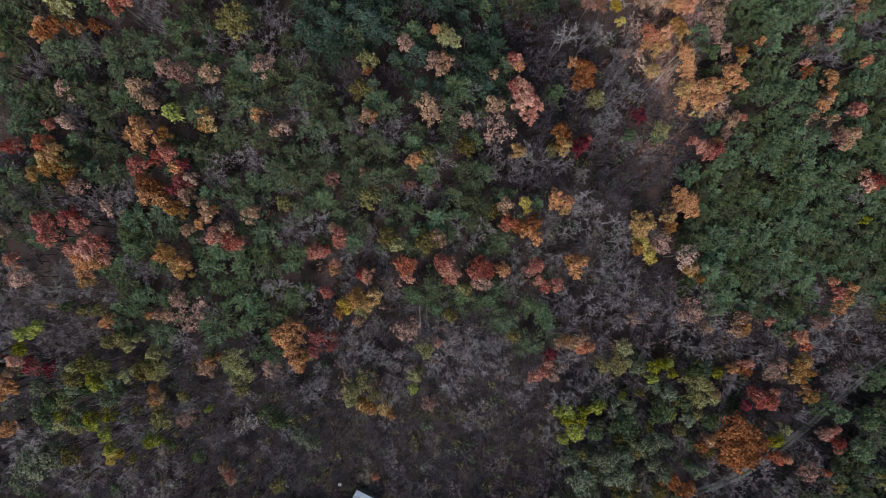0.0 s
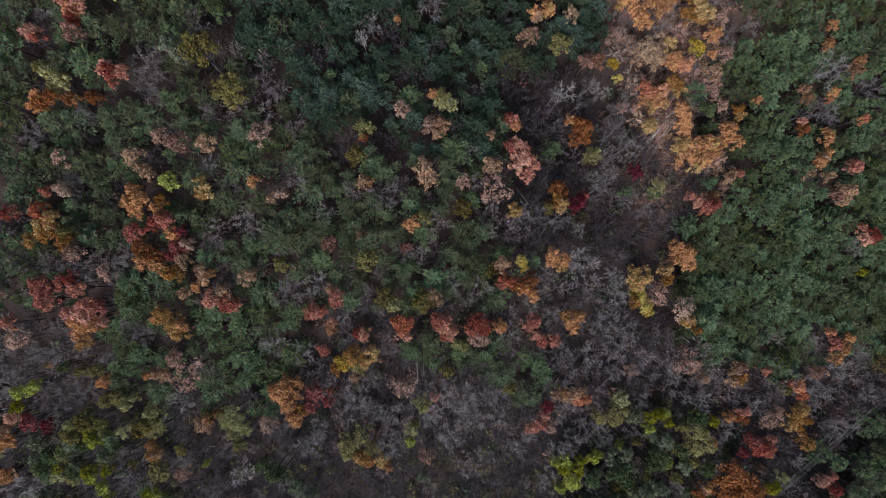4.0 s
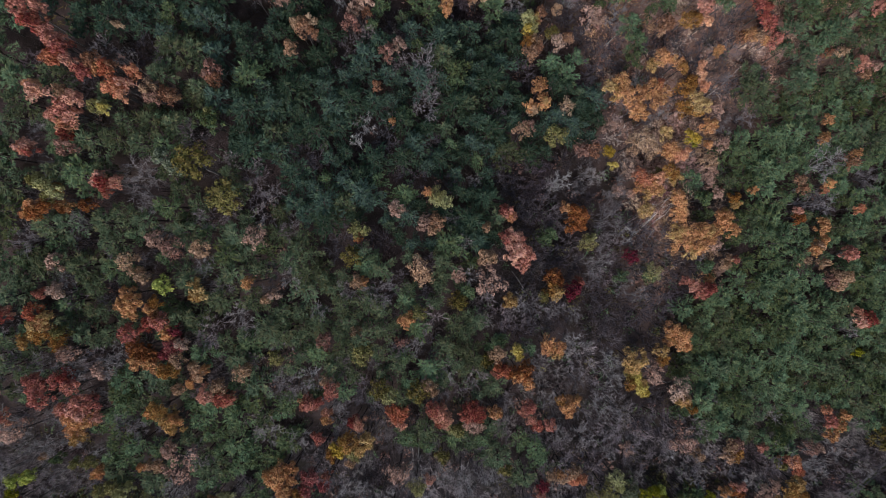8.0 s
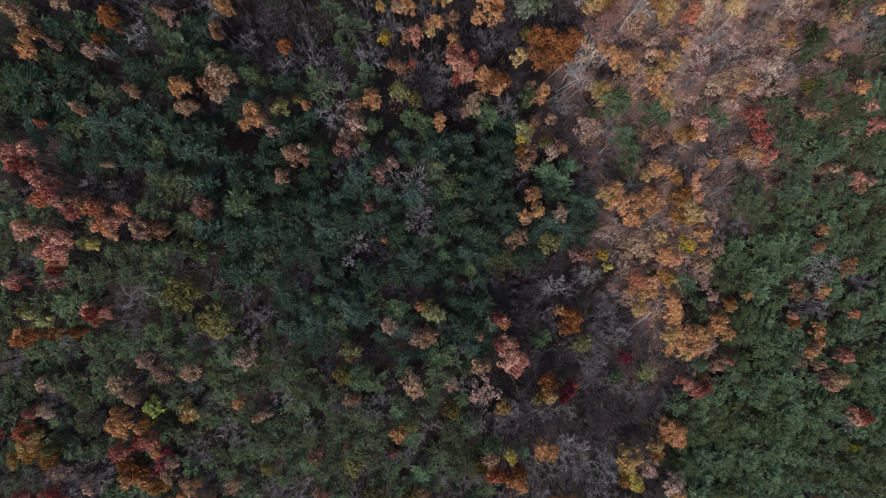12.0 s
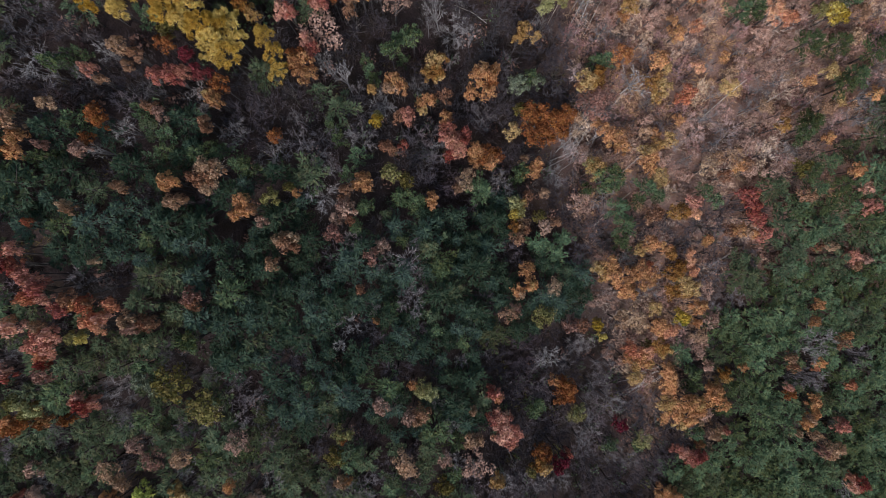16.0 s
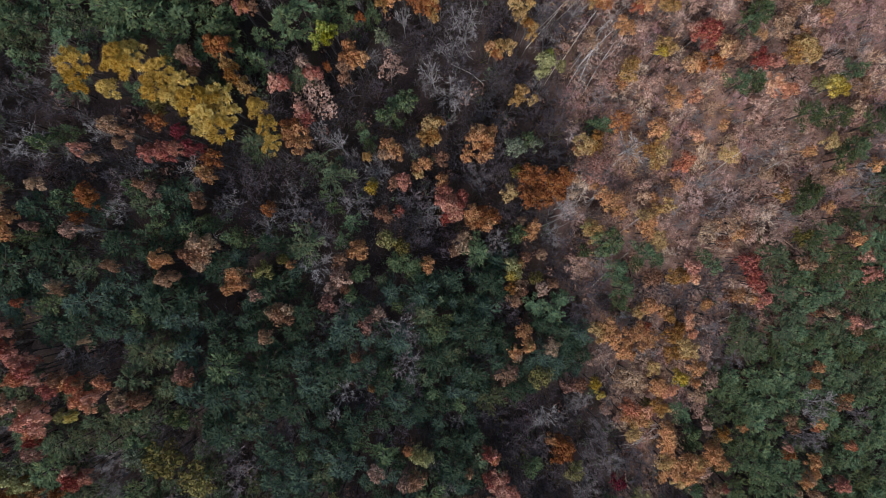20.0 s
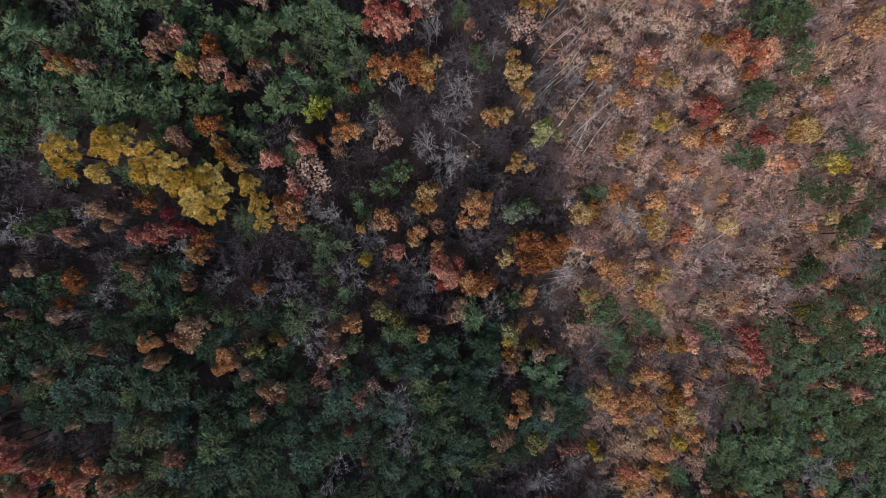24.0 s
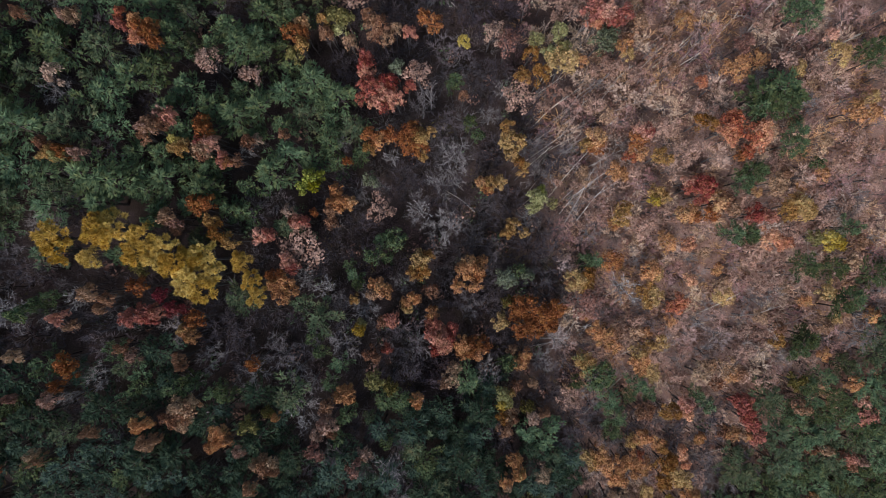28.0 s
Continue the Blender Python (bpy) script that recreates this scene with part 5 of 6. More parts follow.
plant('ta', 8.8, 30.9, 1.1)
plant('ta', -0.2, 30.2, 1.0)
plant('ta', 70.3, 27.8, 1.2)
plant('ta', -35.8, 26.5, 1.7)
plant('ta', 8.3, 25.7, 1.6)
plant('ta', 9.8, 25.0, 1.4)
plant('ta', 68.8, 24.9, 1.2)
plant('ta', 54.9, 24.6, 1.2)
plant('ta', -46.6, 24.5, 2.3)
plant('ta', 54.1, 24.0, 1.2)
plant('ta', 71.7, 23.8, 1.2)
plant('ta', -3.0, 23.6, 2.3)
plant('ta', -1.6, 22.5, 2.1)
plant('ta', -45.6, 22.5, 1.5)
plant('ta', 76.8, 21.6, 1.5)
plant('ta', -12.0, 21.6, 1.3)
plant('ta', 75.2, 21.1, 1.8)
plant('ta', 76.7, 19.7, 1.2)
plant('ta', -26.9, 19.1, 1.0)
plant('ta', -13.3, 12.6, 1.1)
plant('ta', -41.7, 8.7, 1.8)
plant('ta', -39.3, 7.4, 1.3)
plant('ta', 10.6, 7.1, 1.7)
plant('ta', -32.1, 6.2, 1.3)
plant('ta', -38.8, 5.6, 1.3)
plant('ta', -33.2, 5.2, 1.9)
plant('ta', -18.7, 3.5, 1.1)
plant('ta', -36.6, 3.4, 1.6)
plant('ta', -42.2, 3.3, 1.3)
plant('ta', -0.9, 2.9, 1.4)
plant('ta', -0.4, 1.6, 1.1)
plant('ta', 50.2, -3.3, 1.6)
plant('ta', -68.7, -10.4, 0.7)
plant('ta', -49.1, -11.4, 1.4)
plant('ta', -50.0, -11.7, 1.1)
plant('ta', -15.9, -13.5, 1.2)
plant('ta', 61.8, -15.2, 2.0)
plant('ta', 54.9, -16.5, 1.5)
plant('ta', 26.8, -17.1, 1.6)
plant('ta', 61.6, -17.6, 1.7)
plant('ta', 25.2, -18.3, 1.9)
plant('ta', 22.9, -18.8, 1.3)
plant('ta', -43.9, -22.2, 2.1)
plant('ta', -83.0, -23.5, 1.2)
plant('ta', -53.4, -27.2, 1.2)
plant('ta', -43.7, -43.7, 1.3)
plant('ta', -43.0, -46.4, 1.3)
plant('ye', 9.0, 119.2, 1.0)
plant('ye', -28.5, 103.0, 0.8)
plant('ye', 35.4, 96.9, 1.1)
plant('ye', 57.5, 91.6, 1.0)
plant('ye', 58.3, 91.3, 1.5)
plant('ye', 59.3, 90.5, 1.0)
plant('ye', -6.7, 78.1, 1.2)
plant('ye', 15.7, 64.2, 1.3)
plant('ye', 45.4, 46.7, 1.7)
plant('ye', -45.1, 45.9, 0.9)
plant('ye', 31.7, 44.2, 1.3)
plant('ye', 32.6, 41.9, 1.0)
plant('ye', 14.5, 7.7, 1.3)
plant('ye', 15.3, 7.0, 1.0)
plant('ye', 38.8, 1.8, 1.6)
plant('ye', 39.5, 1.2, 1.9)
plant('ye', 40.8, -0.4, 1.6)
plant('ye', 42.2, -2.1, 1.3)
plant('ye', -17.5, -10.7, 2.1)
plant('ye', -68.4, -41.9, 1.6)
plant('ye', -66.6, -42.5, 1.1)
plant('ye', -68.3, -43.4, 1.5)
plant('yg', -11.7, 99.6, 0.9)
plant('yg', -12.7, 99.2, 1.3)
plant('yg', 20.5, 98.6, 1.0)
plant('yg', -13.5, 98.4, 1.1)
plant('yg', -12.1, 98.1, 1.1)
plant('yg', 45.9, 46.2, 1.1)
plant('yg', -42.0, 21.3, 1.7)
plant('yg', 85.3, 5.7, 1.0)
plant('yg', -71.6, -13.3, 1.1)
plant('yg', -73.1, -14.3, 1.4)
plant('yg', -75.9, -15.5, 1.7)
plant('yg', -78.6, -18.4, 1.5)
plant('yg', 45.9, -23.3, 1.3)
plant('yg', 47.8, -24.0, 1.3)
plant('yg', -66.0, -24.4, 1.5)
plant('yg', 44.1, -24.5, 1.7)
plant('yg', -64.8, -25.5, 1.5)
plant('yg', 48.7, -25.9, 1.3)
plant('yg', 58.4, -26.3, 1.4)
plant('yg', 43.7, -27.0, 1.3)
plant('yg', -6.0, -27.6, 1.3)
plant('yg', -44.7, -30.5, 0.8)
plant('yg', -64.6, -32.5, 1.2)
plant('yg', -76.5, -33.4, 1.3)
plant('yg', 33.8, -33.6, 1.0)
plant('yg', 23.5, -33.8, 1.3)
plant('yg', 29.6, -34.1, 1.3)
plant('yg', 32.0, -34.2, 1.7)
plant('yg', -69.7, -34.2, 1.9)
plant('yg', 26.0, -34.6, 2.0)
plant('yg', -68.0, -34.8, 1.6)
plant('yg', 49.0, -35.5, 1.4)
plant('yg', 25.5, -35.9, 2.0)
plant('yg', -66.7, -36.1, 1.6)
plant('yg', 29.2, -36.7, 2.0)
plant('yg', 27.4, -37.9, 2.4)
plant('yg', -55.7, -38.0, 1.3)
plant('yg', -57.5, -38.1, 1.3)
plant('yg', 25.8, -40.4, 1.4)
plant('yg', -67.8, -40.4, 1.3)
plant('yg', 73.8, -42.0, 1.8)
plant('yg', 72.5, -42.6, 1.4)
plant('yo', -7.7, 121.5, 1.5)
plant('yo', -9.9, 121.3, 1.3)
plant('yo', -8.8, 121.0, 1.7)
plant('yo', -8.4, 119.6, 1.3)
plant('yo', 21.1, 119.2, 1.5)
plant('yo', 18.4, 118.9, 1.5)
plant('yo', 22.3, 117.7, 1.3)
plant('yo', 20.1, 117.1, 1.5)
plant('yo', -39.8, 100.3, 0.9)
plant('yo', 19.8, 97.4, 1.7)
plant('yo', 21.0, 97.0, 1.4)
plant('yo', 22.2, 96.6, 1.0)
plant('yo', 19.5, 95.8, 1.2)
plant('yo', 56.1, 91.6, 1.3)
plant('yo', -6.0, 78.5, 0.9)
plant('yo', 28.0, 71.9, 1.2)
plant('yo', 16.2, 65.7, 1.6)
plant('yo', 16.7, 64.7, 1.3)
plant('yo', -44.7, 46.4, 0.7)
plant('yo', -31.9, 45.9, 0.9)
plant('yo', -46.2, 45.6, 1.1)
plant('yo', -55.9, 36.2, 1.6)
plant('yo', 0.7, 35.8, 1.8)
plant('yo', -55.1, 35.3, 1.4)
plant('yo', -0.2, 34.9, 1.3)
plant('yo', 1.6, 34.8, 1.6)
plant('yo', -56.3, 34.4, 1.1)
plant('yo', 28.9, 28.9, 1.2)
plant('yo', 28.0, 27.8, 2.1)
plant('yo', 41.2, 22.0, 2.1)
plant('yo', -59.3, 12.6, 1.5)
plant('yo', -8.3, 1.1, 1.7)
plant('yo', 3.2, -7.2, 1.2)
plant('yo', -62.1, -10.6, 1.1)
plant('yo', -60.3, -11.1, 1.4)
plant('yo', -14.9, -11.3, 1.8)
plant('yo', -57.6, -15.8, 1.7)
plant('yo', -54.2, -15.8, 1.1)
plant('yo', -59.7, -16.4, 1.4)
plant('yo', -56.3, -16.4, 1.7)
plant('yo', -3.7, -18.2, 1.8)
plant('yo', -52.4, -18.6, 1.7)
plant('yo', -38.3, -19.6, 1.8)
plant('yo', -3.1, -19.9, 1.5)
plant('yo', -51.8, -20.2, 2.0)
plant('yo', 36.8, -20.5, 2.3)
plant('yo', -39.9, -20.7, 2.1)
plant('yo', -68.8, -21.5, 1.5)
plant('yo', -37.6, -21.9, 2.1)
plant('yo', -51.2, -21.9, 1.7)
plant('yo', 34.6, -22.8, 2.9)
plant('yo', 32.8, -23.4, 2.3)
plant('yo', -53.1, -23.6, 1.8)
plant('yo', -63.0, -23.7, 1.2)
plant('yo', -4.8, -24.0, 1.2)
plant('yo', -38.8, -24.1, 1.8)
plant('yo', 36.6, -24.2, 2.0)
plant('yo', -36.9, -24.2, 1.5)
plant('yo', -5.4, -24.6, 1.9)
plant('yo', -15.2, -26.1, 2.2)
plant('yo', -37.6, -26.5, 1.5)
plant('yo', -17.9, -27.2, 2.5)
plant('yo', 52.0, -27.3, 1.7)
plant('yo', -13.6, -28.5, 1.9)
plant('yo', 54.1, -28.7, 2.4)
plant('yo', -18.6, -29.5, 1.6)
plant('yo', 56.2, -30.0, 1.7)
plant('yo', 53.1, -31.2, 2.4)
plant('yo', 58.4, -32.0, 1.9)
plant('yo', 55.8, -33.2, 2.1)
plant('yo', -81.8, -34.0, 1.6)
plant('yo', 55.4, -36.3, 1.4)
plant('yo', 75.0, -39.5, 1.8)
plant('yo', 42.4, -52.6, 1.4)

# ---- stands that fill the space between ----
STANDS = [
    ('white_pine', [(-49, 124), (-11, 130), (-14, 121), (-11, 116), (-6, 109), (-7, 101), (-17, 98), (-17, 93), (-32, 93), (-37, 94), (-50, 92)]),
    ('bare', [(-27, 80), (-13, 80), (-9, 69), (-21, 70)]),
    ('shaded_pine', [(-23, 70), (4, 68), (14, 68), (16, 48), (-25, 54)]),
    ('bare', [(-50, 89), (-35, 87), (-21, 81), (-21, 71), (-35, 78), (-51, 77)]),
    ('shaded_pine', [(-51, 77), (-32, 77), (-21, 70), (-22, 54), (-53, 58)]),
    ('bare', [(-5, 131), (14, 131), (20, 101), (16, 84), (11, 76), (-12, 80), (-18, 89), (-6, 104)]),
    ('slope', [(14, 131), (61, 124), (73, 87), (60, 73), (53, 67), (43, 67), (26, 72), (24, 97)]),
    ('green_pine', [(55, 68), (78, 74), (88, 46), (60, 45)]),
    ('shaded_pine', [(-30, 60), (2, 62), (13, 57), (29, 56), (31, 49), (12, 38), (12, 26), (-5, 26), (-21, 32), (-33, 46)]),
    ('mixed_pine', [(-57, 63), (-29, 65), (12, 38), (10, 24), (8, -2), (-76, 4)]),
    ('bare', [(12, 47), (34, 47), (37, 25), (49, 13), (50, -10), (15, -6), (8, 20)]),
    ('slope', [(27, 51), (51, 51), (57, 18), (41, 29)]),
    ('green_pine', [(52, 49), (87, 52), (114, -13), (50, -10), (49, 12), (56, 25)]),
    ('mixed_pine', [(-51, 12), (-2, 13), (12, 11), (10, 0), (-8, 0), (-27, 2), (-54, 2)]),
    ('white_pine', [(-56, 1), (-23, 1), (-32, -21), (-46, -24), (-45, -16), (-59, -16)]),
    ('mixed_pine', [(-10, -6), (12, -6), (26, -13), (28, -18), (11, -22), (6, -13), (-9, -11)]),
    ('green_pine', [(47, 15), (101, 15), (88, -5), (83, -17), (56, -14), (51, 0)]),
    ('bramble', [(-10, -31), (20, -28), (26, -59), (-36, -56), (-25, -40)]),
    ('green_thicket', [(-78, -22), (-57, -20), (-60, -36), (-85, -37)]),
    ('scrub', [(-97, -21), (-46, -20), (-33, -31), (-20, -31), (-10, -31), (-25, -40), (-33, -59), (-124, -71)]),
    ('green_thicket', [(39, -23), (56, -24), (60, -39), (51, -59), (24, -61), (25, -43)]),
    ('mixed_pine', [(88, -32), (113, -20), (115, -63), (81, -62)]),
    ('bare', [(-95, 1), (118, 1), (126, -69), (-142, -80)]),
]
FILL = {
    "white_pine": (("pk", 10), ("pr", 2.6), ("gr", 0.4), ("bb", 0.6), ("bd", 0.4), ("pt", 0.18)),
    # pines of the hollow, their shade painted in by the pd needles
    "shaded_pine": (("pd", 9), ("pr", 0.7), ("pk", 0.8), ("gr", 0.25), ("bd", 1.2), ("pt", 0.1)),
    "mixed_pine": (("pr", 8), ("pk", 1.0), ("pg", 1.2), ("gr", 1.8), ("bb", 2.6), ("bd", 1.2), ("pt", 0.4), ("ol", 0.6)),
    "green_pine": (("pg", 8), ("pr", 3), ("pk", 2), ("gr", 0.4)),
    "bare": (("gr", 5.5), ("bb", 5), ("bd", 1.6), ("pt", 0.4), ("ol", 0.2)),
    "slope": (("bp", 6), ("pt", 3.2), ("ta", 0.6), ("gr", 1.6), ("go", 0.2), ("or", 0.5)),
    "bramble": (("bd", 5), ("bb", 2), ("gr", 0.6)),
    # bd twigs carry the shade of scrub and gully in their colour
    "scrub": (("bd", 7), ("gr", 1.6), ("bb", 1.6), ("ol", 0.5), ("gb", 0.4)),
    "gully": (("gr", 1.6), ("bd", 7), ("bb", 1), ("pt", 0.2)),
    "green_thicket": (("gr", 1.6), ("gb", 1.5), ("ol", 1.4), ("bb", 3), ("bd", 1.5), ("yg", 0.15), ("gy", 1.6), ("yo", 0.6)),
}


def inside(x, y, ring):
    hit = False
    for (ax, ay), (bx, by) in zip(ring, ring[1:] + ring[:1]):
        if (ay > y) != (by > y) and x < (bx - ax) * (y - ay) / (by - ay) + ax:
            hit = not hit
    return hit


def stand_at(x, y):
    for name, ring in STANDS:
        if inside(x, y, ring):
            return name
    return "mixed_pine" if y > 0 and (x < -10 or x > 50) else "bare"


def in_sight(x, y, margin):
    d = EYE - canopy(x, y)
    return abs(x - 3) < 0.80 * d + margin and -0.455 * d - margin < y < 90 + 0.455 * d + margin


CELLS = {}
for row in PLANTED:
    CELLS.setdefault((int(row[0] // 6), int(row[1] // 6)), []).append(row)


def clear_of(x, y, r, slack):
    i, j = int(x // 6), int(y // 6)
    near = [row for p in (i - 1, i, i + 1) for q in (j - 1, j, j + 1) for row in CELLS.get((p, q), ())]
    return all((x - a) ** 2 + (y - b) ** 2 > (slack * (r + min(c, 2.5))) ** 2 for a, b, c in near)


TRACK = [(40.3, -64.4), (54.3, -59.4), (64.4, -56.4), (75.3, -51.2), (82.9, -45.4), (89.1, -40.3), (95.2, -35.2), (100.7, -30.6), (124.7, -10.6)]


def near_track(x, y, reach):
    for (ax, ay), (bx, by) in zip(TRACK, TRACK[1:]):
        f = min(max(((x - ax) * (bx - ax) + (y - ay) * (by - ay)) / ((bx - ax) ** 2 + (by - ay) ** 2), 0), 1)
        if math.hypot(x - ax - f * (bx - ax), y - ay - f * (by - ay)) < reach:
            return True
    return False


rng = random.Random(7)
SPACE = {"white_pine": 2.4, "shaded_pine": 2.4, "mixed_pine": 2.4, "green_pine": 2.5, "bare": 2.9, "slope": 1.6, "bramble": 1.7, "scrub": 2.2, "green_thicket": 1.75}
SLACK = {"white_pine": 0.5, "shaded_pine": 0.52, "mixed_pine": 0.52, "green_pine": 0.48, "bare": 0.66, "slope": 0.52, "bramble": 0.9, "scrub": 0.72, "green_thicket": 0.5}
for n in range(46000):
    x, y = rng.uniform(-125, 130), rng.uniform(-82, 165)
    if not in_sight(x, y, 5):
        continue
    if near_track(x, y, 3.0):
        continue
    stand = stand_at(x, y)
    r = SPACE[stand] * rng.choice((0.68, 0.85, 1.0, 1.15, 1.3))
    if not clear_of(x, y, r, 0.52 if stand == "bare" and y > 8 else SLACK[stand]):
        continue
    CELLS.setdefault((int(x // 6), int(y // 6)), []).append((x, y, r))
    kinds = FILL["gully" if stand == "bare" and y > 8 else stand]
    kind = rng.choices([k for k, _ in kinds], [c for _, c in kinds])[0]
    plant(kind, x, y, r, 0.4 if stand == "bramble" else rng.uniform(0.4, 0.75) if stand == "scrub" else rng.uniform(0.55, 0.85) if stand == "slope" else (rng.uniform(0.5, 0.85) if y > 30 else rng.uniform(0.62, 1.0)) if form(kind) == "bare" else rng.uniform(0.78, 1.08))


def joined(name, pieces, material, label, category):
    """Many alike pieces as one sheet of stuff."""
    vs, fs, start = [], [], 0
    for m, shape in pieces:
        a = np.array([tuple(p) for p in shape.v])
        mm = np.array(m)
        vs.append(a @ mm[:3, :3].T + mm[:3, 3])
        fs += [tuple(k + start for k in f) for f in shape.f]
        start += len(a)
    me = mesh_from(name, np.concatenate(vs).tolist(), fs, material)
    return tagged(new(name, me), label, category, kind="stuff")


for kind, rows in JOINED.items():
    wood_of = BARK_BROWN if form(kind) == "pine" or kind in ("bb", "bd") else BARK_GREY if form(kind) == "bare" else BARK_DARK
    crown_of = LEAF[kind] if kind in LEAF else TWIGS[kind]
    name, label, category, group = ABOUT[kind]
    joined(name + "_stand_crowns", [(m, c) for m, w_, c in rows], crown_of, "crowns of many more: " + label, "forest")
    joined(name + "_stand_trunks", [(m, w_) for m, w_, c in rows], wood_of, "trunks of many more: " + label, "forest")

# ---- undergrowth ----
def leafy_clump():
    leaves = Shape()
    for k in range(34):
        d = rand_dir()
        leaves.leaf(Vector((d.x * 0.9, d.y * 0.9, 0.5 + abs(d.z) * 0.6)) * random.uniform(0.6, 1.1), d + rand_dir() * 0.6, random.uniform(0.12, 0.24))
    return leaves


bushes, clumps = [bush_shape() for k in range(6)], [leafy_clump() for k in range(6)]
low = {"plum": [], "grey": [], "brown": [], "dark": [], "green": [], "olive": [], "tan": []}
CHANCE = {"white_pine": 0.3, "shaded_pine": 0.3, "mixed_pine": 0.6, "green_pine": 0.25, "bare": 0.75, "slope": 1.0, "bramble": 1.0, "scrub": 1.0, "green_thicket": 1.0}
for n in range(13000):
    x, y = rng.uniform(-115, 120), rng.uniform(-75, 150)
    if not in_sight(x, y, 4):
        continue
    stand = stand_at(x, y)
    if rng.random() > CHANCE[stand]:
        continue
    s = rng.uniform(0.6, 1.35)
    m = Matrix.LocRotScale((x, y, ground(x, y) - 0.1), Euler((0, 0, rng.random() * 6.28)), (s * 1.2, s * 1.2, s * (1.0 if stand in ("slope", "bramble") else rng.uniform(1.0, 2.2))))
    if stand == "slope":
        kind = rng.choices(("brown", "tan", "grey"), (5, 3, 1))[0]
    elif stand in ("bramble", "scrub"):
        kind = rng.choices(("dark", "plum", "olive", "grey", "green"), (4, 4, 1.8, 0.8, 0.8))[0]
    elif stand == "bare" and x > 8 and 0 < y < 36:
        kind = rng.choices(("dark", "green", "plum", "olive"), (4, 1.6, 1, 0.8))[0]
    elif stand == "green_thicket":
        kind = rng.choices(("plum", "green", "olive", "dark"), (2, 3, 2, 2))[0]
    else:
        kind = rng.choices(("grey", "plum", "dark", "green", "tan"), (0.8, 3.0, 2.5, 0.8, 0.9))[0]
    low[kind].append((m, rng.choice(clumps if kind in ("green", "olive", "tan") else bushes)))
for n in range(5200):
    x, y = rng.uniform(18, 100), rng.uniform(14, 150)
    if openness(x, y) < 0.5 or not in_sight(x, y, 2):
        continue
    s = rng.uniform(0.5, 1.2)
    m = Matrix.LocRotScale((x, y, ground(x, y) - 0.1), Euler((0, 0, rng.random() * 6.28)), (s * 1.2, s * 1.2, s))
    kind = rng.choices(("tan", "brown", "grey"), (7, 3, 0.7))[0]
    low[kind].append((m, rng.choice(clumps if kind == "tan" else bushes)))
# dead stalks and fallen twigs
def stalk_patch():
    stalks = Shape()
    for k in range(36):
        at = Vector((random.uniform(-1.6, 1.6), random.uniform(-1.6, 1.6), random.uniform(0.05, 0.5)))
        stalks.blade(at, rand_dir(0.6) + Vector((0, 0, 0.25)), random.uniform(0.3, 1.1), random.uniform(0.05, 0.11))
    return stalks


patches = [stalk_patch() for k in range(7)]
mats = {"plum": [], "dark": [], "grey": [], "olive": []}
for n in range(9000):
    x, y = rng.uniform(-105, 110), rng.uniform(-75, 145)
    if openness(x, y) > 0.6 or not in_sight(x, y, 2) or near_track(x, y, 2.6):
        continue
    stand = stand_at(x, y)
    if "pine" in stand and rng.random() < 0.7:
        continue
    m = Matrix.LocRotScale((x, y, ground(x, y)), Euler((0, 0, rng.random() * 6.28)), (1, 1, rng.uniform(0.8, 2.0)))
    kind = rng.choices(("plum", "dark", "grey", "olive"), (3, 2, 2.8, 1.4 if stand in ("bramble", "green_thicket") else 0.4))[0]
    mats[kind].append((m, rng.choice(patches)))
for kind, of in (("plum", TWIG_PLUM), ("dark", TWIG_DARK), ("grey", TWIG_GREY), ("olive", LEAF["ol"])):
    joined("dead_stalks", mats[kind], of, "dead " + kind + "-coloured stalks and fallen twigs on the forest floor", "undergrowth")

far = {"pk": [], "pr": [], "bb": [], "ta": []}
for n in range(8200):
    x, y = rng.uniform(-165, 175), rng.uniform(-120, 210)
    if in_sight(x, y, 6):
        continue
    m = Matrix.LocRotScale((x, y, ground(x, y) + 1.0), Euler((0, 0, rng.random() * 6.28)), (3.6, 3.6, rng.uniform(5.0, 8.0)))
    far[rng.choices(("pk", "pr", "bb", "ta"), (4, 3, 3, 1))[0]].append((m, rng.choice(clumps)))
for kind, rows in far.items():
    joined("far_woods", rows, LEAF[kind] if kind in LEAF else TWIGS[kind], "woods that go on over the hills around", "forest")
joined("bare_shrubs_grey", low["grey"], TWIG_GREY, "leafless grey shrubs on the forest floor", "undergrowth")
joined("bare_shrubs_plum", low["plum"], TWIG_PLUM, "leafless dull plum-brown shrubs under the trees", "undergrowth")
joined("bare_shrubs_pinkish", low["brown"], TWIG_PINK, "leafless pinkish-brown shrubs on the open slope", "undergrowth")
joined("bare_shrubs_dark", low["dark"], TWIG_DARK, "dark leafless brambles on the forest floor", "undergrowth")
joined("low_green_shrubs", low["green"], LEAF["gb"], "low green shrubs in the thicket", "undergrowth")
joined("low_olive_shrubs", low["olive"], LEAF["ol"], "low olive shrubs in the thicket", "undergrowth")
joined("low_dry_shrubs", low["tan"], LEAF["pt"], "low shrubs with dry leaves on the slope", "undergrowth")


# ---- fallen leaves ----
litter_leaves = []
for n in range(42000):
    x, y = rng.uniform(15, 100), rng.uniform(12, 150)
    if openness(x, y) < 0.5 or not in_sight(x, y, 1):
        continue
    spray = Shape()
    spray.leaf(Vector((0, 0, 0)), Vector((rng.gauss(0, 0.4), rng.gauss(0, 0.4), 1)), rng.uniform(0.09, 0.2))
    litter_leaves.append((Matrix.Translation((x, y, ground(x, y) + 0.1)), spray))
joined("fallen_leaves", litter_leaves, LEAF["ta"], "drifts of dry brown leaves on the ground", "leaf litter")

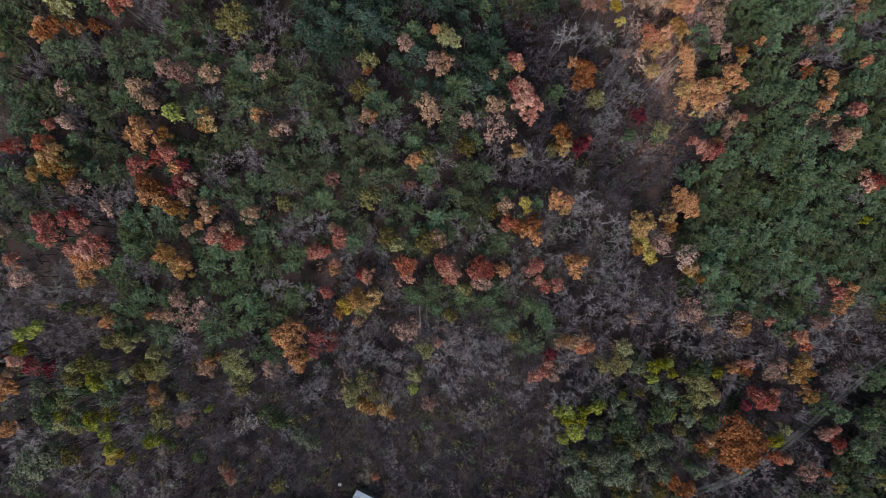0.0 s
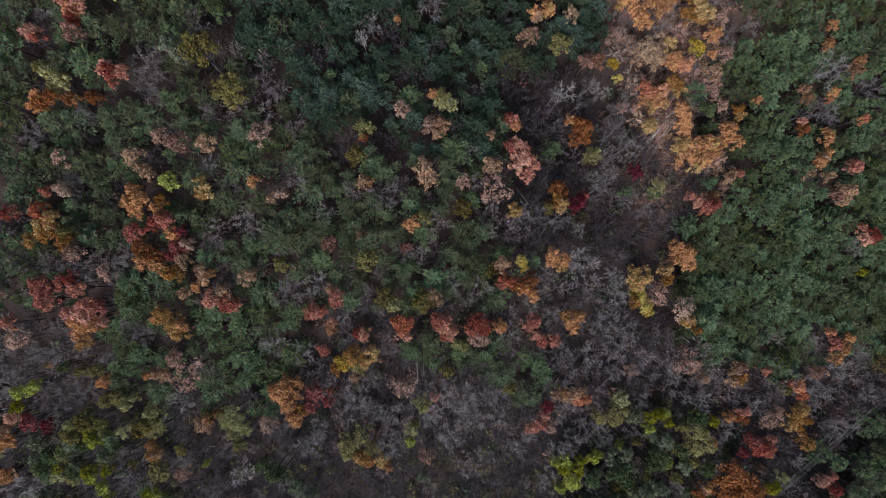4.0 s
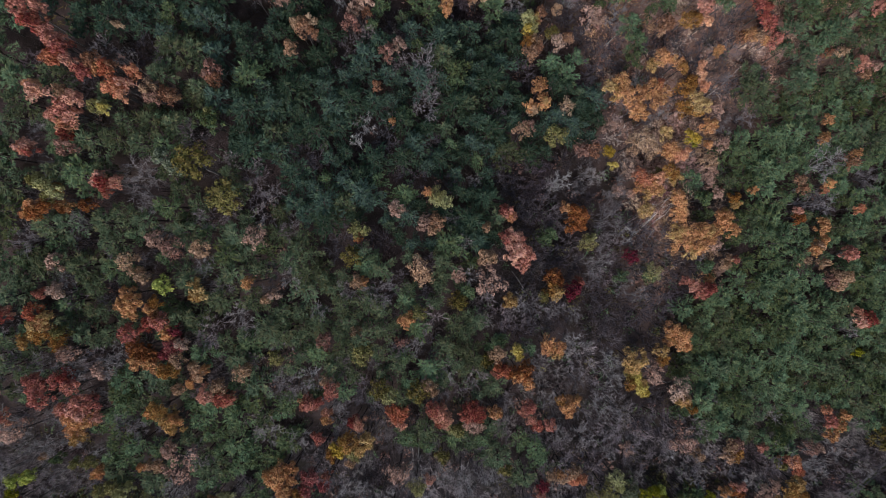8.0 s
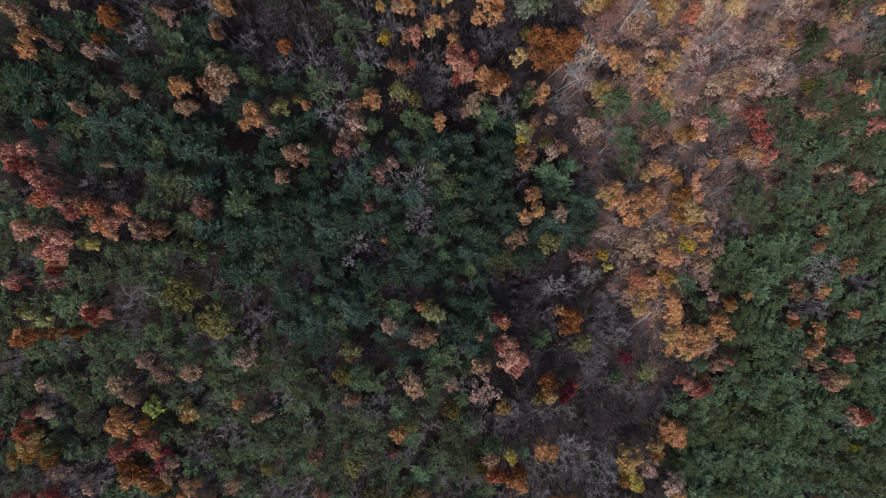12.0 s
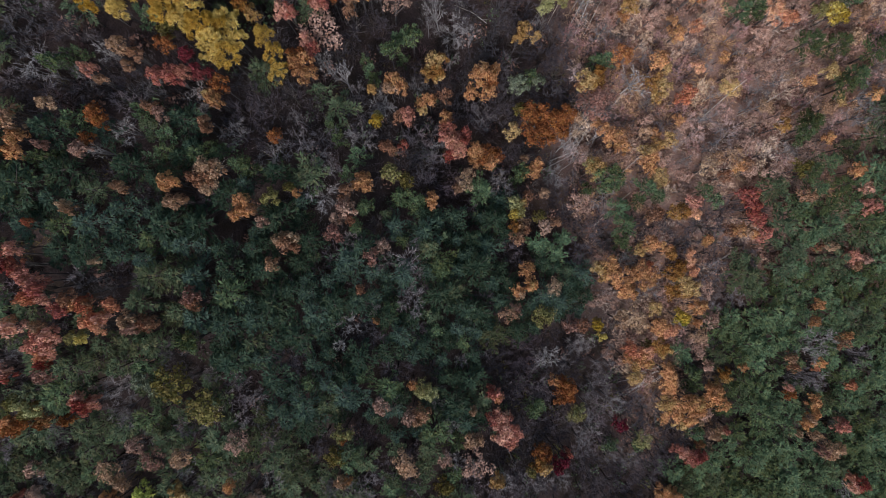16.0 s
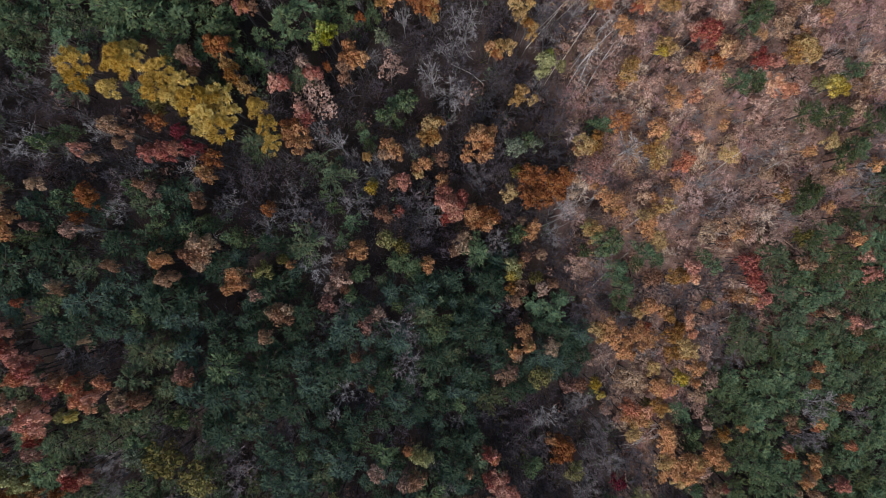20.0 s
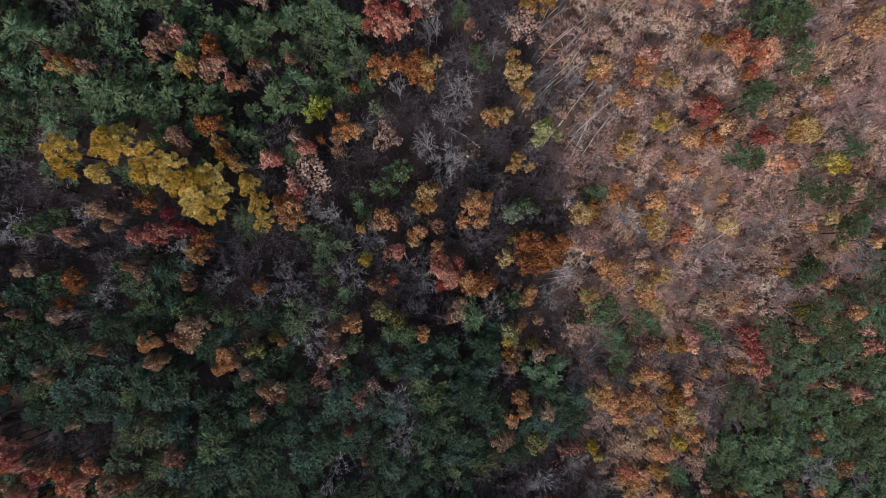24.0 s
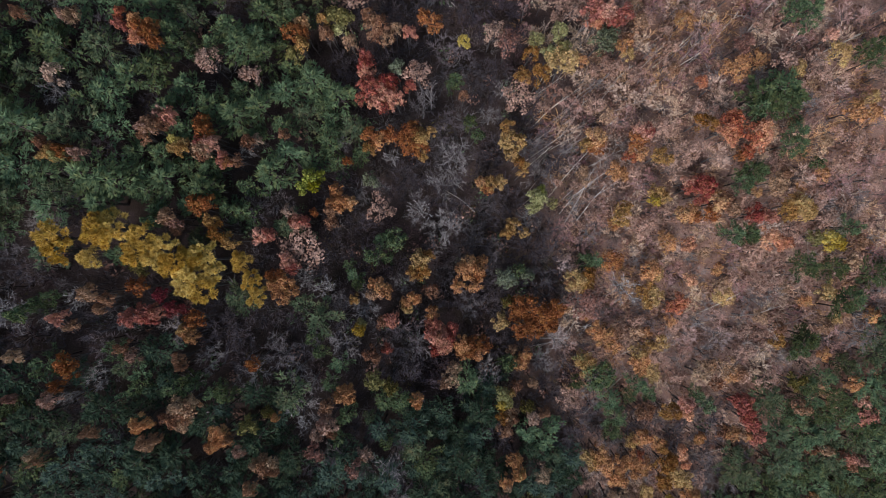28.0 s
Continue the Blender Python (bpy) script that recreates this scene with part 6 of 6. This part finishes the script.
# ---- fallen trunks ----
def fallen_trunk(ax, ay, bx, by, thick=0.075):
    """A dead pole that leans or lies on the slope, with a few stubs."""
    wood = Shape()
    a, b = Vector((ax, ay, ground(ax, ay) + 0.8)), Vector((bx, by, ground(bx, by) + 5.0))
    mid = a.lerp(b, 0.5) + Vector((random.gauss(0, 0.15), random.gauss(0, 0.15), 0.1))
    wood.tube(a - (b - a).normalized() * 0.8 - Vector((0, 0, 0.8)), mid, thick, thick * 0.8, 6)
    wood.tube(mid, b, thick * 0.8, thick * 0.3, 6)
    me = wood.mesh("fallen_trunk", BARK_PALE)
    log = tagged(new("fallen_trunk", me), "pale dead trunk leaning on the slope", "fallen trunk", "dead trunks")
    for k in range(5):
        s = Shape()
        c = mid.lerp(b, random.uniform(0.1, 0.9))
        s.tube(c, c + ((b - a).normalized() * 0.8 + rand_dir() * 0.8) * random.uniform(0.5, 1.2), 0.03, 0.01, 4)
        new("branch", s.mesh("branch", BARK_PALE)).parent = log


fallen_trunk(22.6, 109.7, 29.0, 114.3)
fallen_trunk(24.5, 110.8, 27.1, 113.3)
fallen_trunk(22.1, 111.3, 25.9, 113.0)
fallen_trunk(21.9, 122.0, 25.2, 124.7)
fallen_trunk(24.5, 120.3, 26.7, 122.8)
fallen_trunk(24.1, 120.0, 25.8, 121.4)
fallen_trunk(20.7, 107.0, 27.1, 107.8)
fallen_trunk(23.1, 103.2, 26.3, 107.1)
fallen_trunk(18.7, 105.8, 24.7, 108.8)
fallen_trunk(18.1, 102.1, 22.1, 105.3)
fallen_trunk(25.8, 94.3, 27.9, 101.8)
fallen_trunk(25.7, 97.7, 29.2, 100.9)
fallen_trunk(28.3, 102.6, 31.3, 104.0)
fallen_trunk(21.8, 72.6, 28.6, 76.1)
fallen_trunk(26.4, 73.7, 31.0, 79.0)
fallen_trunk(28.7, 71.4, 33.9, 75.3)
fallen_trunk(23.2, 74.1, 27.7, 75.1)
fallen_trunk(30.9, 80.8, 33.6, 84.6)
fallen_trunk(38.3, 27.9, 43.2, 35.9)
fallen_trunk(39.3, 28.5, 42.8, 34.7)
fallen_trunk(40.8, 29.6, 44.3, 35.3)
fallen_trunk(37.4, 31.3, 41.7, 35.3)
fallen_trunk(44.4, 20.9, 47.8, 24.5)
fallen_trunk(48.3, 53.6, 51.6, 57.5)
fallen_trunk(36.0, 67.8, 29.7, 62.2)
fallen_trunk(5.8, 99.5, 10.9, 95.7)
fallen_trunk(-4.8, -11.4, -4.4, -16.6)
fallen_trunk(-3.2, -11.4, -3.5, -15.5)
fallen_trunk(-1.5, -11.4, -1.3, -16.7)
fallen_trunk(-0.4, -11.8, -0.9, -16.1)
fallen_trunk(37.5, -26.8, 41.6, -30.8)
fallen_trunk(38.7, -26.2, 44.1, -30.2)
fallen_trunk(14.9, 22.2, 17.2, 18.3)
fallen_trunk(36.7, 114.3, 38.7, 115.2)
fallen_trunk(46.1, 119.0, 47.1, 121.3)
fallen_trunk(53.4, 114.9, 55.4, 115.7)
fallen_trunk(19.3, 104.2, 24.0, 107.2)
fallen_trunk(23.8, 99.5, 28.0, 105.4)
fallen_trunk(27.1, 93.9, 29.7, 99.3)
fallen_trunk(24.9, 95.6, 27.7, 99.8)
fallen_trunk(19.8, 109.0, 23.7, 112.0)
fallen_trunk(25.7, 106.0, 29.7, 107.7)
fallen_trunk(34.6, 71.5, 39.1, 76.4)
fallen_trunk(67.8, 77.8, 73.9, 72.9)
fallen_trunk(67.8, 76.4, 72.7, 74.8)
fallen_trunk(38.0, 115.6, 40.4, 118.3)
fallen_trunk(43.4, 121.4, 44.9, 118.4)
fallen_trunk(45.8, 79.8, 48.9, 83.6)
fallen_trunk(50.6, 79.6, 54.3, 81.8)
fallen_trunk(56.0, 77.8, 59.3, 81.2)

for x0, y0, x1, y1, many in ((18, 96, 30, 116, 26), (20, 70, 30, 80, 12), (36, 26, 44, 36, 8), (28, 112, 42, 122, 8)):
    for k in range(many):
        x, y, g, d = random.uniform(x0, x1), random.uniform(y0, y1), random.gauss(0.8, 0.28), random.uniform(2.4, 5.5)
        fallen_trunk(x, y, x + d * math.cos(g), y + d * math.sin(g), random.uniform(0.035, 0.06))


# ---- cart track in the valley ----
def plain_material(name, dark, light, scale, rough=0.9, metal=0.0):
    m, nt, bsdf, node = shader(name)
    n = noise_value(nt, scale, 5.0)
    nt.links.new(mix_colour(nt, ramp(nt, n, 0.3, 0.7), dark, light), bsdf.inputs["Base Color"])
    bsdf.inputs["Roughness"].default_value, bsdf.inputs["Metallic"].default_value = rough, metal
    bump = node("ShaderNodeBump")
    bump.inputs["Strength"].default_value = 0.3
    nt.links.new(n, bump.inputs["Height"])
    nt.links.new(bump.outputs[0], bsdf.inputs["Normal"])
    return m


GRAVEL = plain_material("grey_gravel", (0.06, 0.056, 0.054), (0.15, 0.142, 0.138), 2.5)
GRASS = leaf_material("grass_blades", (0.035, 0.055, 0.02), (0.08, 0.11, 0.04), (0.09, 0.09, 0.04))
STONE = plain_material("pale_stone", (0.35, 0.34, 0.32), (0.62, 0.61, 0.58), 3.0)
SHEET = plain_material("blue_grey_sheet_metal", (0.16, 0.20, 0.24), (0.28, 0.33, 0.38), 1.2, 0.55)
BOARD = plain_material("weathered_boards", (0.12, 0.10, 0.085), (0.26, 0.22, 0.19), 4.0)


def strip(name, offset, half, lift, material):
    """A band along the track, draped on the ground."""
    pts = []
    for (ax, ay), (bx, by) in zip(TRACK, TRACK[1:]):
        for k in range(8):
            f = k / 8
            d = Vector((bx - ax, by - ay, 0)).normalized()
            side = Vector((-d.y, d.x, 0))
            pts.append((Vector((ax + f * (bx - ax), ay + f * (by - ay), 0)), side))
    vs, fs = [], []
    for k, (c, side) in enumerate(pts):
        w_ = half * (1 + 0.15 * noise.noise(c * 0.4))
        for e in (-w_, 0, w_):
            q = c + side * (offset + e)
            vs.append((q.x, q.y, ground(q.x, q.y) + lift))
        if k:
            n = len(vs) - 6
            fs += [(n, n + 1, n + 4, n + 3), (n + 1, n + 2, n + 5, n + 4)]
    me = mesh_from(name, vs, fs, material, True)
    return new(name, me)


road = tagged(strip("road", 0, 0.85, 0.10, GRAVEL), "narrow grey gravel cart track", "track", kind="structure")
verge = strip("grass_strip", 0, 0.2, 0.15, GRASS)
verge.parent = road

tufts = []
for n in range(1500):
    a, d = rng.random() * 6.28, 4.6 * math.sqrt(rng.random())
    x, y = 67 + d * math.cos(a) * 0.8, -33 + d * math.sin(a) * 1.5
    blade = Shape()
    for k in range(6):
        blade.blade(Vector((0, 0, 0.25)), rand_dir(0.5) + Vector((0, 0, 0.5)), 0.3, 0.08)
    tufts.append((Matrix.Translation((x, y, ground(x, y))), blade))
joined("grass_clearing", tufts, GRASS, "dark green grass in a small clearing", "grass")


# ---- pale stones ----
def boulder(x, y, size):
    bm = bmesh.new()
    bmesh.ops.create_icosphere(bm, subdivisions=2, radius=size)
    for v in bm.verts:
        v.co *= 1 + 0.35 * noise.noise(v.co * 1.6 / size + Vector((x, y, 0)))
        v.co.z *= 0.65
    me = bpy.data.meshes.new("boulder")
    bm.to_mesh(me)
    bm.free()
    me.materials.append(STONE)
    ob = new("boulder", me)
    ob.location = (x, y, ground(x, y) + size * 0.3)
    tagged(ob, "pale rounded boulder lying among dark brush", "boulder", "pale boulders")


boulder(40.3, -27.9, 0.45)
boulder(62.2, -39.4, 0.50)
boulder(53.6, -20.7, 0.35)
boulder(-41.2, -36.5, 0.50)
boulder(-40.0, -36.1, 0.30)
boulder(-39.6, -37.0, 0.35)
boulder(-38.2, -35.7, 0.25)
boulder(-40.3, -35.1, 0.25)
boulder(-23.2, -52.9, 0.40)
boulder(-68.0, -55.9, 0.35)
boulder(-62.3, -54.2, 0.45)
boulder(-61.0, -54.9, 0.30)
boulder(-65.1, -53.5, 0.30)
boulder(-69.5, -57.7, 0.40)
boulder(72.7, -27.8, 0.40)


def pebble():
    bm = bmesh.new()
    bmesh.ops.create_icosphere(bm, subdivisions=1, radius=1.0)
    shape = Shape()
    shape.v = [v.co * random.uniform(0.7, 1.2) for v in bm.verts]
    shape.f = [tuple(v.index for v in f.verts) for f in bm.faces]
    bm.free()
    return shape


pebbles, rubble = [pebble() for k in range(5)], []
for cx, cy, spread, many in ((-40.0, -36.2, 1.7, 70), (-62.0, -54.4, 2.2, 60), (-67.5, -56.0, 1.6, 30)):
    for n in range(many):
        x, y, size = cx + rng.gauss(0, spread), cy + rng.gauss(0, spread * 0.7), rng.uniform(0.05, 0.16)
        rubble.append((Matrix.LocRotScale((x, y, ground(x, y) + size * 0.6 + 0.25), Euler((rng.random(), rng.random(), rng.random() * 6)), (size, size, size * 0.7)), rng.choice(pebbles)))
joined("rubble", rubble, STONE, "scattered pale stones among dark brush", "stones")


# ---- shed with a sheet-metal roof ----
def box(name, size, at, material, parent, label=""):
    bm = bmesh.new()
    bmesh.ops.create_cube(bm, size=1.0)
    bmesh.ops.scale(bm, vec=size, verts=bm.verts)
    bmesh.ops.bevel(bm, geom=bm.edges[:], offset=0.012, segments=1, affect="EDGES")
    me = bpy.data.meshes.new(name)
    bm.to_mesh(me)
    bm.free()
    me.materials.append(material)
    ob = new(name, me)
    ob.location, ob.parent = at, parent
    return tagged(ob, label)


def shed(x, y, turn):
    base = ground(x, y)
    ob = tagged(new("shed"), "small board shed with ribbed blue-grey metal roof", "shed")
    ob.matrix_basis = pose(x, y, base, 0, 0, turn)
    for name, size, at in (("wall", (5.4, 0.12, 3.2), (2.9, -0.4, 1.0)), ("wall", (5.4, 0.12, 2.6), (2.9, -3.6, 0.7)), ("wall", (0.12, 3.08, 2.7), (0.26, -2.0, 0.75)), ("wall", (0.12, 3.08, 2.7), (5.54, -2.0, 0.75))):
        box(name, size, at, BOARD, ob)
    for k in range(6):
        vs, fs = [], []
        for j in range(11):
            u = k * 0.97 + j * 0.1
            h = 0.045 if j % 5 in (0, 1) else 0.0
            for low_ in (0, -0.012):
                vs += [(u, 0.1, 2.72 + h + low_), (u, -4.1, 2.12 + h + low_)]
            if j:
                n = len(vs) - 8
                fs += [(n, n + 1, n + 5, n + 4), (n + 2, n + 6, n + 7, n + 3)]
        me = mesh_from("roof_sheet", vs, fs, SHEET)
        sheet = new("roof_sheet", me)
        sheet.parent, sheet.location = ob, (0, 0, 0.004 * (k % 2))


shed(-19.1, -53.3, -27)
